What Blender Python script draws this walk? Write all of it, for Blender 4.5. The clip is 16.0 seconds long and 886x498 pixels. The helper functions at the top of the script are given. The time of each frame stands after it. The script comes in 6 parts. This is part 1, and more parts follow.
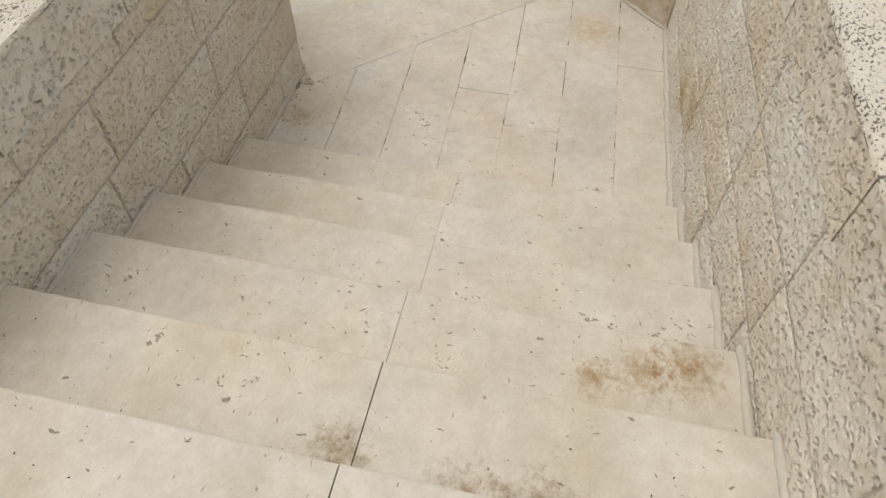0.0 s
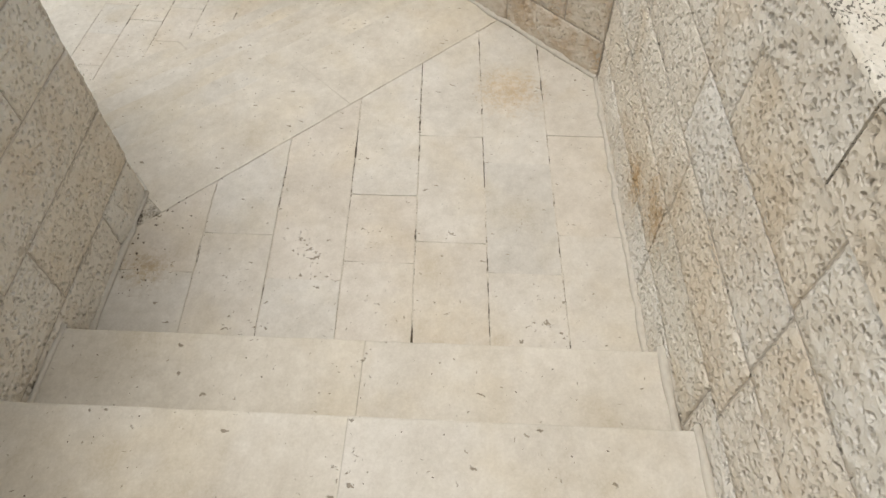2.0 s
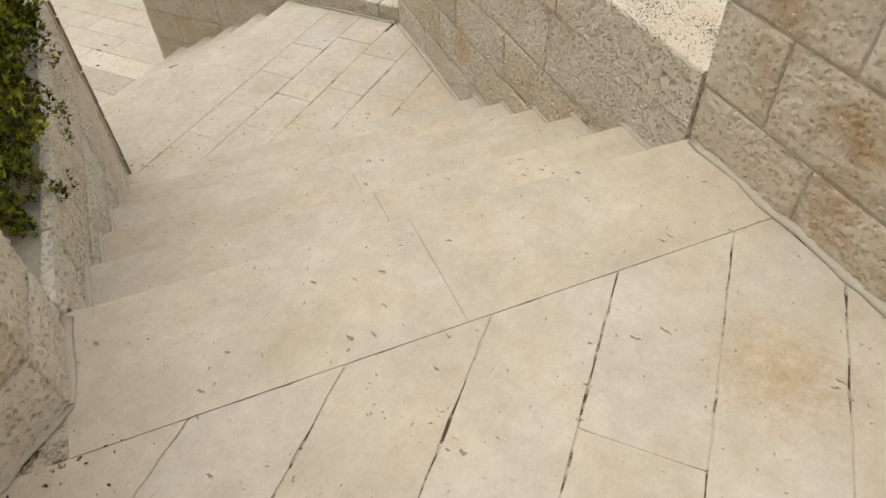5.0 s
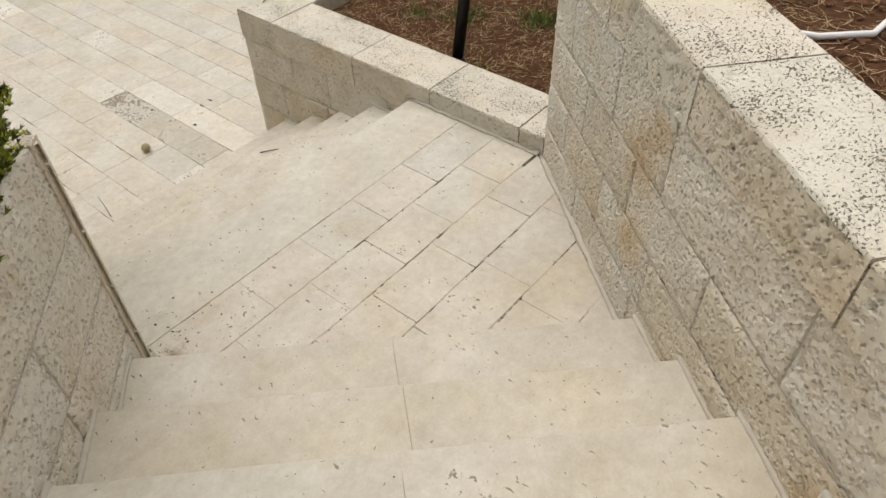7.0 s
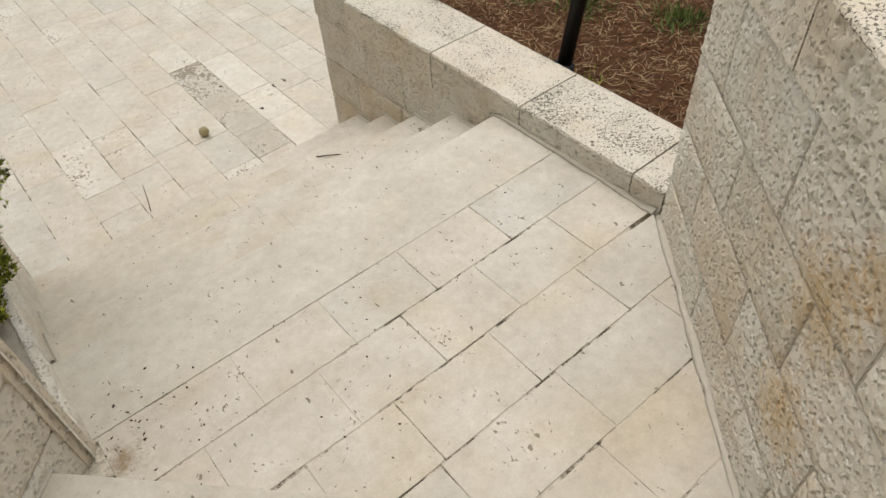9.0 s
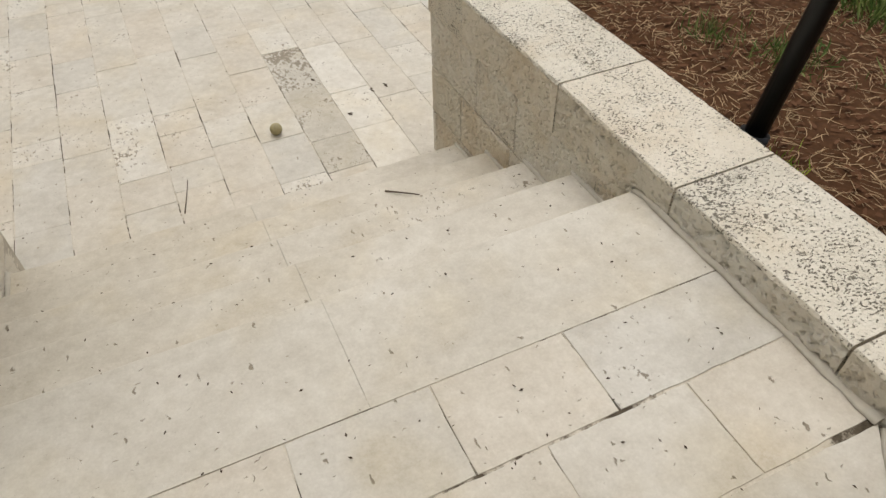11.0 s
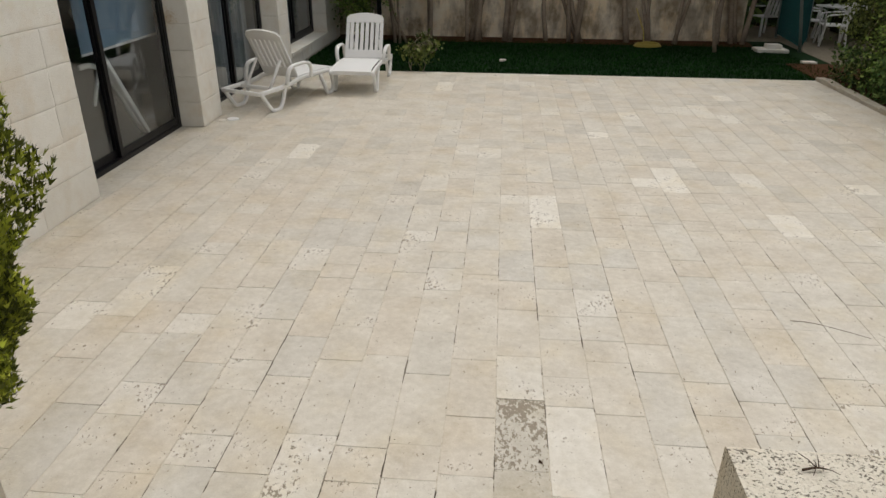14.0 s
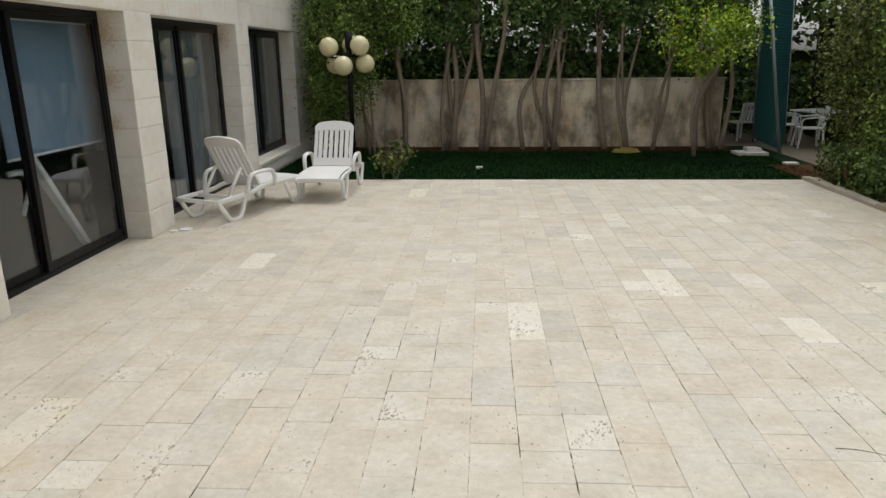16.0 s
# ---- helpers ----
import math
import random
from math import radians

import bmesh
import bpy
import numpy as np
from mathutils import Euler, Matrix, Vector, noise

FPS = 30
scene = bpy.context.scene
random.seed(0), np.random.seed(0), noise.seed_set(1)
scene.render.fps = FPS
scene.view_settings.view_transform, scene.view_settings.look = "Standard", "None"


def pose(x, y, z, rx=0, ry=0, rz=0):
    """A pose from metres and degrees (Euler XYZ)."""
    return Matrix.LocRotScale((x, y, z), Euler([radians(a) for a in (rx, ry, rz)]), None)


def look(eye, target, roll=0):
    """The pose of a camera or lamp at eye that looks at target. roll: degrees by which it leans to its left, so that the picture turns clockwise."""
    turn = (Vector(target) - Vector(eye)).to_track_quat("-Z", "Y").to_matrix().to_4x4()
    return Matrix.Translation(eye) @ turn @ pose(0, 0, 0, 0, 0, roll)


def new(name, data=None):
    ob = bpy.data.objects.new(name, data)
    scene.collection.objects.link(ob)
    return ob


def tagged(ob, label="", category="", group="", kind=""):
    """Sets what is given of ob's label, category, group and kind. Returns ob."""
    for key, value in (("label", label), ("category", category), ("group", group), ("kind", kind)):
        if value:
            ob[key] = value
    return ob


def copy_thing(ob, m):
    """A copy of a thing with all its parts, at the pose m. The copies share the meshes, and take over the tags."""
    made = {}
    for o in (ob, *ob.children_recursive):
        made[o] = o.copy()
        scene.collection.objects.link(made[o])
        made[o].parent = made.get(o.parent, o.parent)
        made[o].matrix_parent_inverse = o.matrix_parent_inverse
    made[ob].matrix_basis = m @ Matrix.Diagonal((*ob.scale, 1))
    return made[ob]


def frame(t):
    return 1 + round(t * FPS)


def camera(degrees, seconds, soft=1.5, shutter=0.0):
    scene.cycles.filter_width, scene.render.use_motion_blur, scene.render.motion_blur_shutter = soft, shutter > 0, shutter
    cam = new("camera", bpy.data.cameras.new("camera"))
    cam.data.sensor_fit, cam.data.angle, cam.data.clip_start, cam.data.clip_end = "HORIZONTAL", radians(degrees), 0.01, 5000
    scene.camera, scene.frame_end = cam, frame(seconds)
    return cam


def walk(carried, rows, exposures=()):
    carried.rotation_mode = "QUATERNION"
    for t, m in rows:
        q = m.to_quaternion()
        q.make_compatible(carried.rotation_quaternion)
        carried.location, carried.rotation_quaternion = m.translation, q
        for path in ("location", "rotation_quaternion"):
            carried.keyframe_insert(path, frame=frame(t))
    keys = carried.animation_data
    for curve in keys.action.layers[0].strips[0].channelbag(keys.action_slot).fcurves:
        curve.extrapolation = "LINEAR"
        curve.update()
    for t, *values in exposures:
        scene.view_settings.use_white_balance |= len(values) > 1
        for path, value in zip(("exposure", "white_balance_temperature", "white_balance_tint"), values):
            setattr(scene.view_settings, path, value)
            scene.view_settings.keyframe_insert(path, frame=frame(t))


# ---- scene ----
cam = camera(66.0, 16.0)
PATH = [
    (0, (-6.149, -5.629, 4.116), (-4.977, -5.311, 2.527), 0.4),
    (0.5, (-5.853, -5.583, 4.108), (-4.617, -5.374, 2.549), -2.0),
    (1, (-5.57, -5.592, 4.092), (-4.33, -5.434, 2.531), 1.6),
    (1.5, (-5.346, -5.582, 3.991), (-4.121, -5.45, 2.416), 0.7),
    (2, (-5.147, -5.521, 3.905), (-3.981, -5.393, 2.285), -0.6),
    (2.5, (-4.94, -5.531, 3.732), (-3.661, -5.302, 2.212), 0.2),
    (3, (-4.722, -5.513, 3.621), (-3.402, -5.294, 2.135), -0.5),
    (3.5, (-4.497, -5.466, 3.543), (-3.179, -5.209, 2.061), -1.6),
    (4, (-4.29, -5.465, 3.414), (-2.96, -5.069, 1.973), -1.4),
    (4.5, (-4.056, -5.377, 3.257), (-2.703, -4.854, 1.88), -3.9),
    (5, (-3.808, -5.291, 3.148), (-2.585, -4.649, 1.701), -2.9),
    (5.2, (-3.675, -5.254, 3.09), (-2.438, -4.524, 1.698), -0.7),
    (7.3, (-2.435, -4.422, 2.966), (-1.396, -3.457, 1.556), -4.2),
    (7.5, (-2.348, -4.379, 2.953), (-1.35, -3.445, 1.493), -5.3),
    (8, (-2.141, -4.284, 2.808), (-1.195, -3.176, 1.438), -1.8),
    (8.2, (-2.067, -4.251, 2.786), (-1.17, -3.172, 1.361), -2.4),
    (10.3, (-1.422, -3.535, 2.324), (-0.668, -2.367, 0.886), -2.8),
    (10.5, (-1.358, -3.476, 2.257), (-0.643, -2.242, 0.854), -2.2),
    (11, (-1.223, -3.349, 2.174), (-0.634, -2.051, 0.772), -1.1),
    (11.2, (-1.193, -3.269, 2.142), (-0.619, -1.874, 0.829), -1.2),
    (11.5, (-1.099, -3.132, 2.081), (-0.604, -1.568, 0.937), -1.8),
    (12, (-1.0, -2.952, 2.1), (-0.804, -1.247, 1.075), -2.2),
    (12.5, (-0.878, -2.774, 2.13), (-0.952, -1.03, 1.154), -0.6),
    (13, (-0.802, -2.496, 2.115), (-0.905, -0.739, 1.164), -2.4),
    (13.5, (-0.732, -2.216, 2.136), (-0.756, -0.484, 1.137), -2.7),
    (14, (-0.637, -2.013, 2.185), (-0.783, -0.214, 1.325), 0.4),
    (14.5, (-0.563, -1.857, 2.174), (-0.602, -0.004, 1.421), -0.1),
    (15, (-0.57, -1.726, 2.078), (-0.569, 0.174, 1.451), -1.3),
    (15.5, (-0.573, -1.504, 1.936), (-0.661, 0.424, 1.414), 0.7),
    (16, (-0.528, -1.29, 1.862), (-0.645, 0.631, 1.316), -0.6),
]
walk(cam, [(t, look(eye, target, roll)) for t, eye, target, roll in PATH],
     exposures=[(0, -0.2, 6550, 10), (1.5, -0.08, 6450, 10), (3.6, -0.1, 6400, 10), (4.8, -0.13, 6950, 10), (5.2, -0.13, 7000, 10), (7.5, -0.02, 6600, 10), (11.5, -0.14, 6560, 10), (13, -0.21, 6500, 10), (14.5, -0.24, 6600, 10), (15.4, -0.2, 6550, 10), (16, -0.03, 6420, 9)])

# ---------------------------------------------------------------- light
world = bpy.data.worlds.new("sky")
scene.world = world
world.use_nodes = True
wt = world.node_tree
sky = wt.nodes.new("ShaderNodeTexSky")
sky.sky_type, sky.sun_disc = "NISHITA", False
sky.sun_elevation, sky.sun_rotation = radians(70), radians(14)
sky.air_density, sky.dust_density = 1.0, 4.0
grey = wt.nodes.new("ShaderNodeHueSaturation")
grey.inputs["Saturation"].default_value = 0.15
wt.links.new(sky.outputs[0], grey.inputs["Color"])
wt.links.new(grey.outputs[0], wt.nodes["Background"].inputs[0])
wt.nodes["Background"].inputs[1].default_value = 0.202
sun = new("sun", bpy.data.lights.new("sun", "SUN"))
sun.data.energy, sun.data.angle, sun.data.color = 0.4, radians(90), (1.0, 0.97, 0.92)
sun.matrix_world = look((2.3, 9.3, 16.0), (0, 0, 0))

# ---------------------------------------------------------------- numbers
R = 0.163                      # rise of a step
L2, L1, TZ = 5 * R, 11 * R, -0.057
A1 = radians(3.0)
U1, N1 = Vector((math.cos(A1), math.sin(A1))), Vector((-math.sin(A1), math.cos(A1)))
O1 = Vector((-4.126, -5.167))           # foot of the first flight, on its middle joint
C1 = Vector((-2.579, -5.963))           # inner corner of the upper landing
C2 = Vector((-0.012, -3.039))           # inner corner of the lower landing
U2 = (C2 - C1).normalized()
N2 = Vector((-U2.y, U2.x))
W1L, W2L = 1.01, 1.875
T1, T2, T3 = 0.322, 0.321, 0.318        # treads
PIER1 = C1 + U2 * 0.807 + N2 * W2L
PIER2 = C1 + U2 * 2.93 + N2 * W2L
XL = -2.05                              # face of the wall beside the last flight


def p1(s, o):
    return O1 + U1 * s + N1 * o


def right_of(s):
    """How far across the first flight its right wall stands, which runs a little askew."""
    return -0.876 + 0.04 * (s - 1.503)


def p2(s, o):
    return C1 + U2 * s + N2 * o


# ---------------------------------------------------------------- materials
def nodes_of(name):
    m = bpy.data.materials.new(name)
    m.use_nodes = True
    return m, m.node_tree.nodes, m.node_tree.links, m.node_tree.nodes["Principled BSDF"]


def simple(name, color, rough=0.5, metal=0.0, vary=0.08, scale=12.0, bump=0.0):
    """A plain material with slight mottling and optional grain."""
    m, n, l, b = nodes_of(name)
    pos = n.new("ShaderNodeNewGeometry")
    tex = n.new("ShaderNodeTexNoise")
    tex.inputs["Scale"].default_value, tex.inputs["Detail"].default_value = scale, 6
    l.new(pos.outputs["Position"], tex.inputs["Vector"])
    mix = n.new("ShaderNodeMix")
    mix.data_type = "RGBA"
    mix.inputs["A"].default_value = (*[c * (1 - vary) for c in color], 1)
    mix.inputs["B"].default_value = (*[min(1, c * (1 + vary)) for c in color], 1)
    l.new(tex.outputs["Fac"], mix.inputs["Factor"])
    l.new(mix.outputs["Result"], b.inputs["Base Color"])
    b.inputs["Roughness"].default_value, b.inputs["Metallic"].default_value = rough, metal
    b.inputs["Specular IOR Level"].default_value = 0.08 if rough > 0.88 else 0.5
    if bump:
        bp = n.new("ShaderNodeBump")
        bp.inputs["Strength"].default_value, bp.inputs["Distance"].default_value = bump, 0.01
        l.new(tex.outputs["Fac"], bp.inputs["Height"])
        l.new(bp.outputs["Normal"], b.inputs["Normal"])
    return m


def ramp(n, l, src, stops):
    r = n.new("ShaderNodeValToRGB")
    els = r.color_ramp.elements
    while len(els) < len(stops):
        els.new(0.5)
    for e, (p, c) in zip(els, stops):
        e.position, e.color = p, (*c, 1) if isinstance(c, tuple) else (c, c, c, 1)
    l.new(src, r.inputs[0])
    return r.outputs["Color"]


def noise_tex(n, l, vec, scale, detail=4, rough=0.55):
    t = n.new("ShaderNodeTexNoise")
    t.inputs["Scale"].default_value, t.inputs["Detail"].default_value, t.inputs["Roughness"].default_value = scale, detail, rough
    l.new(vec, t.inputs["Vector"])
    return t.outputs["Fac"]


def blend(n, l, kind, fac, a, b):
    m = n.new("ShaderNodeMix")
    m.data_type, m.blend_type = "RGBA", kind
    for key, v in (("Factor", fac), ("A", a), ("B", b)):
        if isinstance(v, (int, float)):
            m.inputs[key].default_value = v
        elif isinstance(v, tuple):
            m.inputs[key].default_value = (*v, 1)
        else:
            l.new(v, m.inputs[key])
    return m.outputs["Result"]


def math_node(n, l, op, a, b, c=None):
    m = n.new("ShaderNodeMath")
    m.operation = op
    for k, v in enumerate((a, b, c)):
        if isinstance(v, (int, float)):
            m.inputs[k].default_value = v
        elif v is not None:
            l.new(v, m.inputs[k])
    return m.outputs[0]


def warped(n, l, vec, scale, amount):
    """Positions pushed about by noise."""
    wob = n.new("ShaderNodeTexNoise")
    wob.inputs["Scale"].default_value, wob.inputs["Detail"].default_value = scale, 3
    l.new(vec, wob.inputs["Vector"])
    return blend(n, l, "LINEAR_LIGHT", amount, vec, wob.outputs["Color"])


def cells(n, l, vec, scale):
    """Cells over a level floor; the height shears them, so that risers get cells too."""
    parts = n.new("ShaderNodeSeparateXYZ")
    l.new(vec, parts.inputs[0])
    flat = n.new("ShaderNodeCombineXYZ")
    for k, f in (("X", 0.7), ("Y", 0.8)):
        l.new(math_node(n, l, "MULTIPLY_ADD", parts.outputs["Z"], f, parts.outputs[k]), flat.inputs[k])
    v = n.new("ShaderNodeTexVoronoi")
    v.voronoi_dimensions = "2D"
    v.inputs["Scale"].default_value = scale
    l.new(flat.outputs[0], v.inputs["Vector"])
    return v.outputs["Distance"], v.outputs["Color"]


def soft_cells(n, l, vec, scale, soft=0.35):
    v = n.new("ShaderNodeTexVoronoi")
    v.feature = "SMOOTH_F1"
    v.inputs["Scale"].default_value, v.inputs["Smoothness"].default_value = scale, soft
    l.new(vec, v.inputs["Vector"])
    return v.outputs["Distance"]


def stretched(n, l, vec, scale, turn):
    mp = n.new("ShaderNodeMapping")
    mp.inputs["Scale"].default_value, mp.inputs["Rotation"].default_value = scale, (0, 0, turn)
    l.new(vec, mp.inputs["Vector"])
    return mp.outputs["Vector"]


def blotches(n, l, pos, col, spots):
    """Stains with ragged, patchy outlines: centre, radius and tint of each."""
    for centre, rad, tint in spots:
        d = n.new("ShaderNodeVectorMath")
        d.operation = "DISTANCE"
        l.new(pos, d.inputs[0])
        d.inputs[1].default_value = centre
        e = math_node(n, l, "MULTIPLY_ADD", noise_tex(n, l, pos, 34.0, 7, 0.8), rad * 4.0, d.outputs["Value"])
        e = math_node(n, l, "DIVIDE", e, rad * 4.0)
        col = blend(n, l, "MULTIPLY", ramp(n, l, e, [(0.48, 0.95), (0.76, 0.0)]), col, tint)
    return col


def paving(name, island=False, pale=(0.57, 0.525, 0.44), warm=(0.56, 0.5, 0.405), grey=(0.525, 0.49, 0.42), light=(0.64, 0.6, 0.52), spots=(), pitted=0.0):
    """Honed limestone: a tone of its own for each piece, soft clouds, single pits, pitted patches and brown stains."""
    m, n, l, b = nodes_of(name)
    g = n.new("ShaderNodeNewGeometry")
    pos = g.outputs["Position"]
    rnd = g.outputs["Random Per Island"] if island else n.new("ShaderNodeObjectInfo").outputs["Random"]
    tone = ramp(n, l, rnd, [(0.0, grey), (0.25, pale), (0.42, warm), (0.58, pale), (0.75, warm), (0.9, pale), (1.0, light)])
    cloud = ramp(n, l, noise_tex(n, l, pos, 4.0, 4), [(0.3, 0.38), (0.7, 0.61)])
    col = blend(n, l, "SOFT_LIGHT", 0.9, tone, cloud)
    yel = ramp(n, l, noise_tex(n, l, pos, 2.9, 4), [(0.48, 0.0), (0.72, 0.5)])
    col = blend(n, l, "MULTIPLY", yel, col, (0.97, 0.9, 0.74))
    mott = ramp(n, l, noise_tex(n, l, pos, 21.0, 7, 0.7), [(0.3, 0.36), (0.72, 0.62)])
    col = blend(n, l, "SOFT_LIGHT", 0.85, col, mott)
    scuff = ramp(n, l, noise_tex(n, l, pos, 9.0, 9, 0.78), [(0.58, 0.0), (0.7, 0.4)])
    col = blend(n, l, "MIX", scuff, col, (0.66, 0.615, 0.53))
    grime = ramp(n, l, noise_tex(n, l, pos, 3.4, 9, 0.78), [(0.56, 0.0), (0.76, 0.4)])
    col = blend(n, l, "MULTIPLY", grime, col, (0.8, 0.74, 0.62))
    fine = ramp(n, l, noise_tex(n, l, pos, 120.0, 3, 0.7), [(0.3, 0.42), (0.7, 0.58)])
    col = blend(n, l, "SOFT_LIGHT", 0.7, col, fine)
    # single pits: short nicks, a few to each hand's breadth
    wp = warped(n, l, pos, 40.0, 0.012)
    dist, ident = cells(n, l, stretched(n, l, wp, (1.0, 0.36, 1.0), 0.5), 17.0)
    pick = ramp(n, l, ident, [(0.52, 0.0), (0.85, 0.075)])
    single = ramp(n, l, math_node(n, l, "SUBTRACT", pick, dist), [(0.0, 0.0), (0.03, 1.0)])
    dist2, ident2 = cells(n, l, stretched(n, l, wp, (0.45, 1.0, 1.0), -0.4), 31.0)
    pick2 = ramp(n, l, ident2, [(0.52, 0.0), (0.85, 0.08)])
    tiny = ramp(n, l, math_node(n, l, "SUBTRACT", pick2, dist2), [(0.0, 0.0), (0.04, 0.75)])
    # pitted patches, denser on some pieces
    lean = math_node(n, l, "MULTIPLY_ADD", math_node(n, l, "POWER", rnd, 4.0), 0.2, -0.7 + pitted)
    where = math_node(n, l, "MULTIPLY_ADD", noise_tex(n, l, pos, 4.0, 5, 0.7), 1.5, lean)
    chip = math_node(n, l, "MULTIPLY_ADD", noise_tex(n, l, stretched(n, l, wp, (1.0, 0.6, 1.0), 0.6), 62.0, 3, 0.6), -1.7, 1.33)
    patch = ramp(n, l, math_node(n, l, "SUBTRACT", where, chip), [(0.0, 0.0), (0.07, 1.0)])
    mask = math_node(n, l, "MAXIMUM", math_node(n, l, "MAXIMUM", single, tiny), patch)
    col = blend(n, l, "MIX", math_node(n, l, "MULTIPLY", mask, 0.8), col, (0.2, 0.155, 0.1))
    # brown stains
    st = ramp(n, l, noise_tex(n, l, pos, 1.7, 6, 0.66), [(0.6, 0.0), (0.8, 0.3)])
    col = blend(n, l, "MULTIPLY", st, col, (0.78, 0.66, 0.5))
    col = blotches(n, l, pos, col, spots)
    l.new(col, b.inputs["Base Color"])
    b.inputs["Roughness"].default_value = 0.62
    b.inputs["Specular IOR Level"].default_value = 0.3
    hgt = math_node(n, l, "MULTIPLY_ADD", mask, -1.0, noise_tex(n, l, pos, 14.0, 6))
    bp = n.new("ShaderNodeBump")
    bp.inputs["Strength"].default_value, bp.inputs["Distance"].default_value = 0.6, 0.008
    l.new(hgt, bp.inputs["Height"])
    l.new(bp.outputs["Normal"], b.inputs["Normal"])
    return m


def hewn(name, tones, pits=56.0, dirt_shade=0.42, depth=0.014, stain=0.4, lichen=0.0, brown=(0.8, 0.64, 0.43), spots=()):
    """Pick-dressed limestone: close rows of small dimples, dirt and painted shade in some of them, rusty and grey
    stains.
    """
    m, n, l, b = nodes_of(name)
    g = n.new("ShaderNodeNewGeometry")
    pos = g.outputs["Position"]
    rnd = n.new("ShaderNodeObjectInfo").outputs["Random"]
    tone = ramp(n, l, rnd, [(i / (len(tones) - 1), t) for i, t in enumerate(tones)])
    wp = warped(n, l, pos, 30.0, 0.01)
    gap = soft_cells(n, l, wp, pits)
    dimple = ramp(n, l, gap, [(0.05, 1.0), (0.48, 0.0)])
    pit_bottom = ramp(n, l, gap, [(0.06, 1.0), (0.26, 0.0)])
    deep = math_node(n, l, "MULTIPLY", dimple, ramp(n, l, noise_tex(n, l, pos, 38.0, 3), [(0.3, 0.3), (0.6, 1.0)]))
    rough_n = noise_tex(n, l, pos, 130.0, 4, 0.7)
    col = blend(n, l, "SOFT_LIGHT", 0.9, tone, ramp(n, l, noise_tex(n, l, pos, 7.0, 6, 0.65), [(0.25, 0.4), (0.75, 0.6)]))
    col = blend(n, l, "SOFT_LIGHT", 0.7, col, ramp(n, l, rough_n, [(0.3, 0.4), (0.7, 0.6)]))
    # dimple bottoms darkened in colour: dirt plus the small shadows of the relief
    soil = math_node(n, l, "MULTIPLY", pit_bottom, ramp(n, l, noise_tex(n, l, pos, 6.0, 5, 0.7), [(0.35, dirt_shade * 0.35), (0.65, dirt_shade)]))
    col = blend(n, l, "MIX", soil, col, (0.3, 0.25, 0.18))
    st = ramp(n, l, noise_tex(n, l, pos, 2.4, 8, 0.7), [(0.48, 0.0), (0.66, stain)])
    col = blend(n, l, "MULTIPLY", st, col, brown)
    gr = ramp(n, l, noise_tex(n, l, pos, 4.1, 7, 0.7), [(0.58, 0.0), (0.72, 0.4)])
    col = blend(n, l, "MULTIPLY", gr, col, (0.8, 0.81, 0.82))
    if lichen:
        wide = stretched(n, l, warped(n, l, pos, 22.0, 0.012), (0.62, 1.0, 1.0), 0.8)
        often = math_node(n, l, "MULTIPLY_ADD", noise_tex(n, l, pos, 5.0, 6, 0.7), 0.9, -0.125)
        grain = math_node(n, l, "MULTIPLY_ADD", noise_tex(n, l, wide, 150.0, 2.0, 0.55), -1.7, 1.3)
        pock = ramp(n, l, math_node(n, l, "SUBTRACT", often, grain), [(0.0, 0.0), (0.12, lichen)])
        col = blend(n, l, "MIX", pock, col, (0.13, 0.11, 0.08))
        lp = ramp(n, l, noise_tex(n, l, pos, 9.0, 9, 0.8), [(0.6, 0.0), (0.68, 0.55)])
        col = blend(n, l, "MULTIPLY", lp, col, (0.5, 0.48, 0.43))
        deep = math_node(n, l, "MAXIMUM", math_node(n, l, "MULTIPLY", deep, 0.4), pock)
    col = blotches(n, l, pos, col, spots)
    l.new(col, b.inputs["Base Color"])
    b.inputs["Roughness"].default_value = 0.85
    b.inputs["Specular IOR Level"].default_value = 0.215
    h = math_node(n, l, "MULTIPLY_ADD", deep, -1.0, math_node(n, l, "MULTIPLY", rough_n, 0.35))
    bp = n.new("ShaderNodeBump")
    bp.inputs["Strength"].default_value, bp.inputs["Distance"].default_value = 0.85, depth
    l.new(h, bp.inputs["Height"])
    l.new(bp.outputs["Normal"], b.inputs["Normal"])
    return m


def leafy(name, dark, mid, light, patch_size=3.0, contrast=0.2, gloss=0.12):
    m, n, l, b = nodes_of(name)
    g = n.new("ShaderNodeNewGeometry")
    tone = ramp(n, l, g.outputs["Random Per Island"], [(0.0, dark), (0.55, mid), (1.0, light)])
    patch = ramp(n, l, noise_tex(n, l, g.outputs["Position"], patch_size, 4), [(0.35, 0.5 - contrast), (0.65, 0.5 + contrast)])
    l.new(blend(n, l, "OVERLAY", 0.7, tone, patch), b.inputs["Base Color"])
    b.inputs["Roughness"].default_value = 0.55
    b.inputs["Specular IOR Level"].default_value = gloss
    b.inputs["Transmission Weight"].default_value = 0.0
    b.inputs["Subsurface Weight"].default_value = 0.0
    return m


def glassy(name, tint=(0.8, 0.85, 0.86)):
    m, n, l, b = nodes_of(name)
    b.inputs["Base Color"].default_value = (*tint, 1)
    b.inputs["Transmission Weight"].default_value = 1.0
    b.inputs["Roughness"].default_value = 0.02
    b.inputs["IOR"].default_value = 1.5
    return m


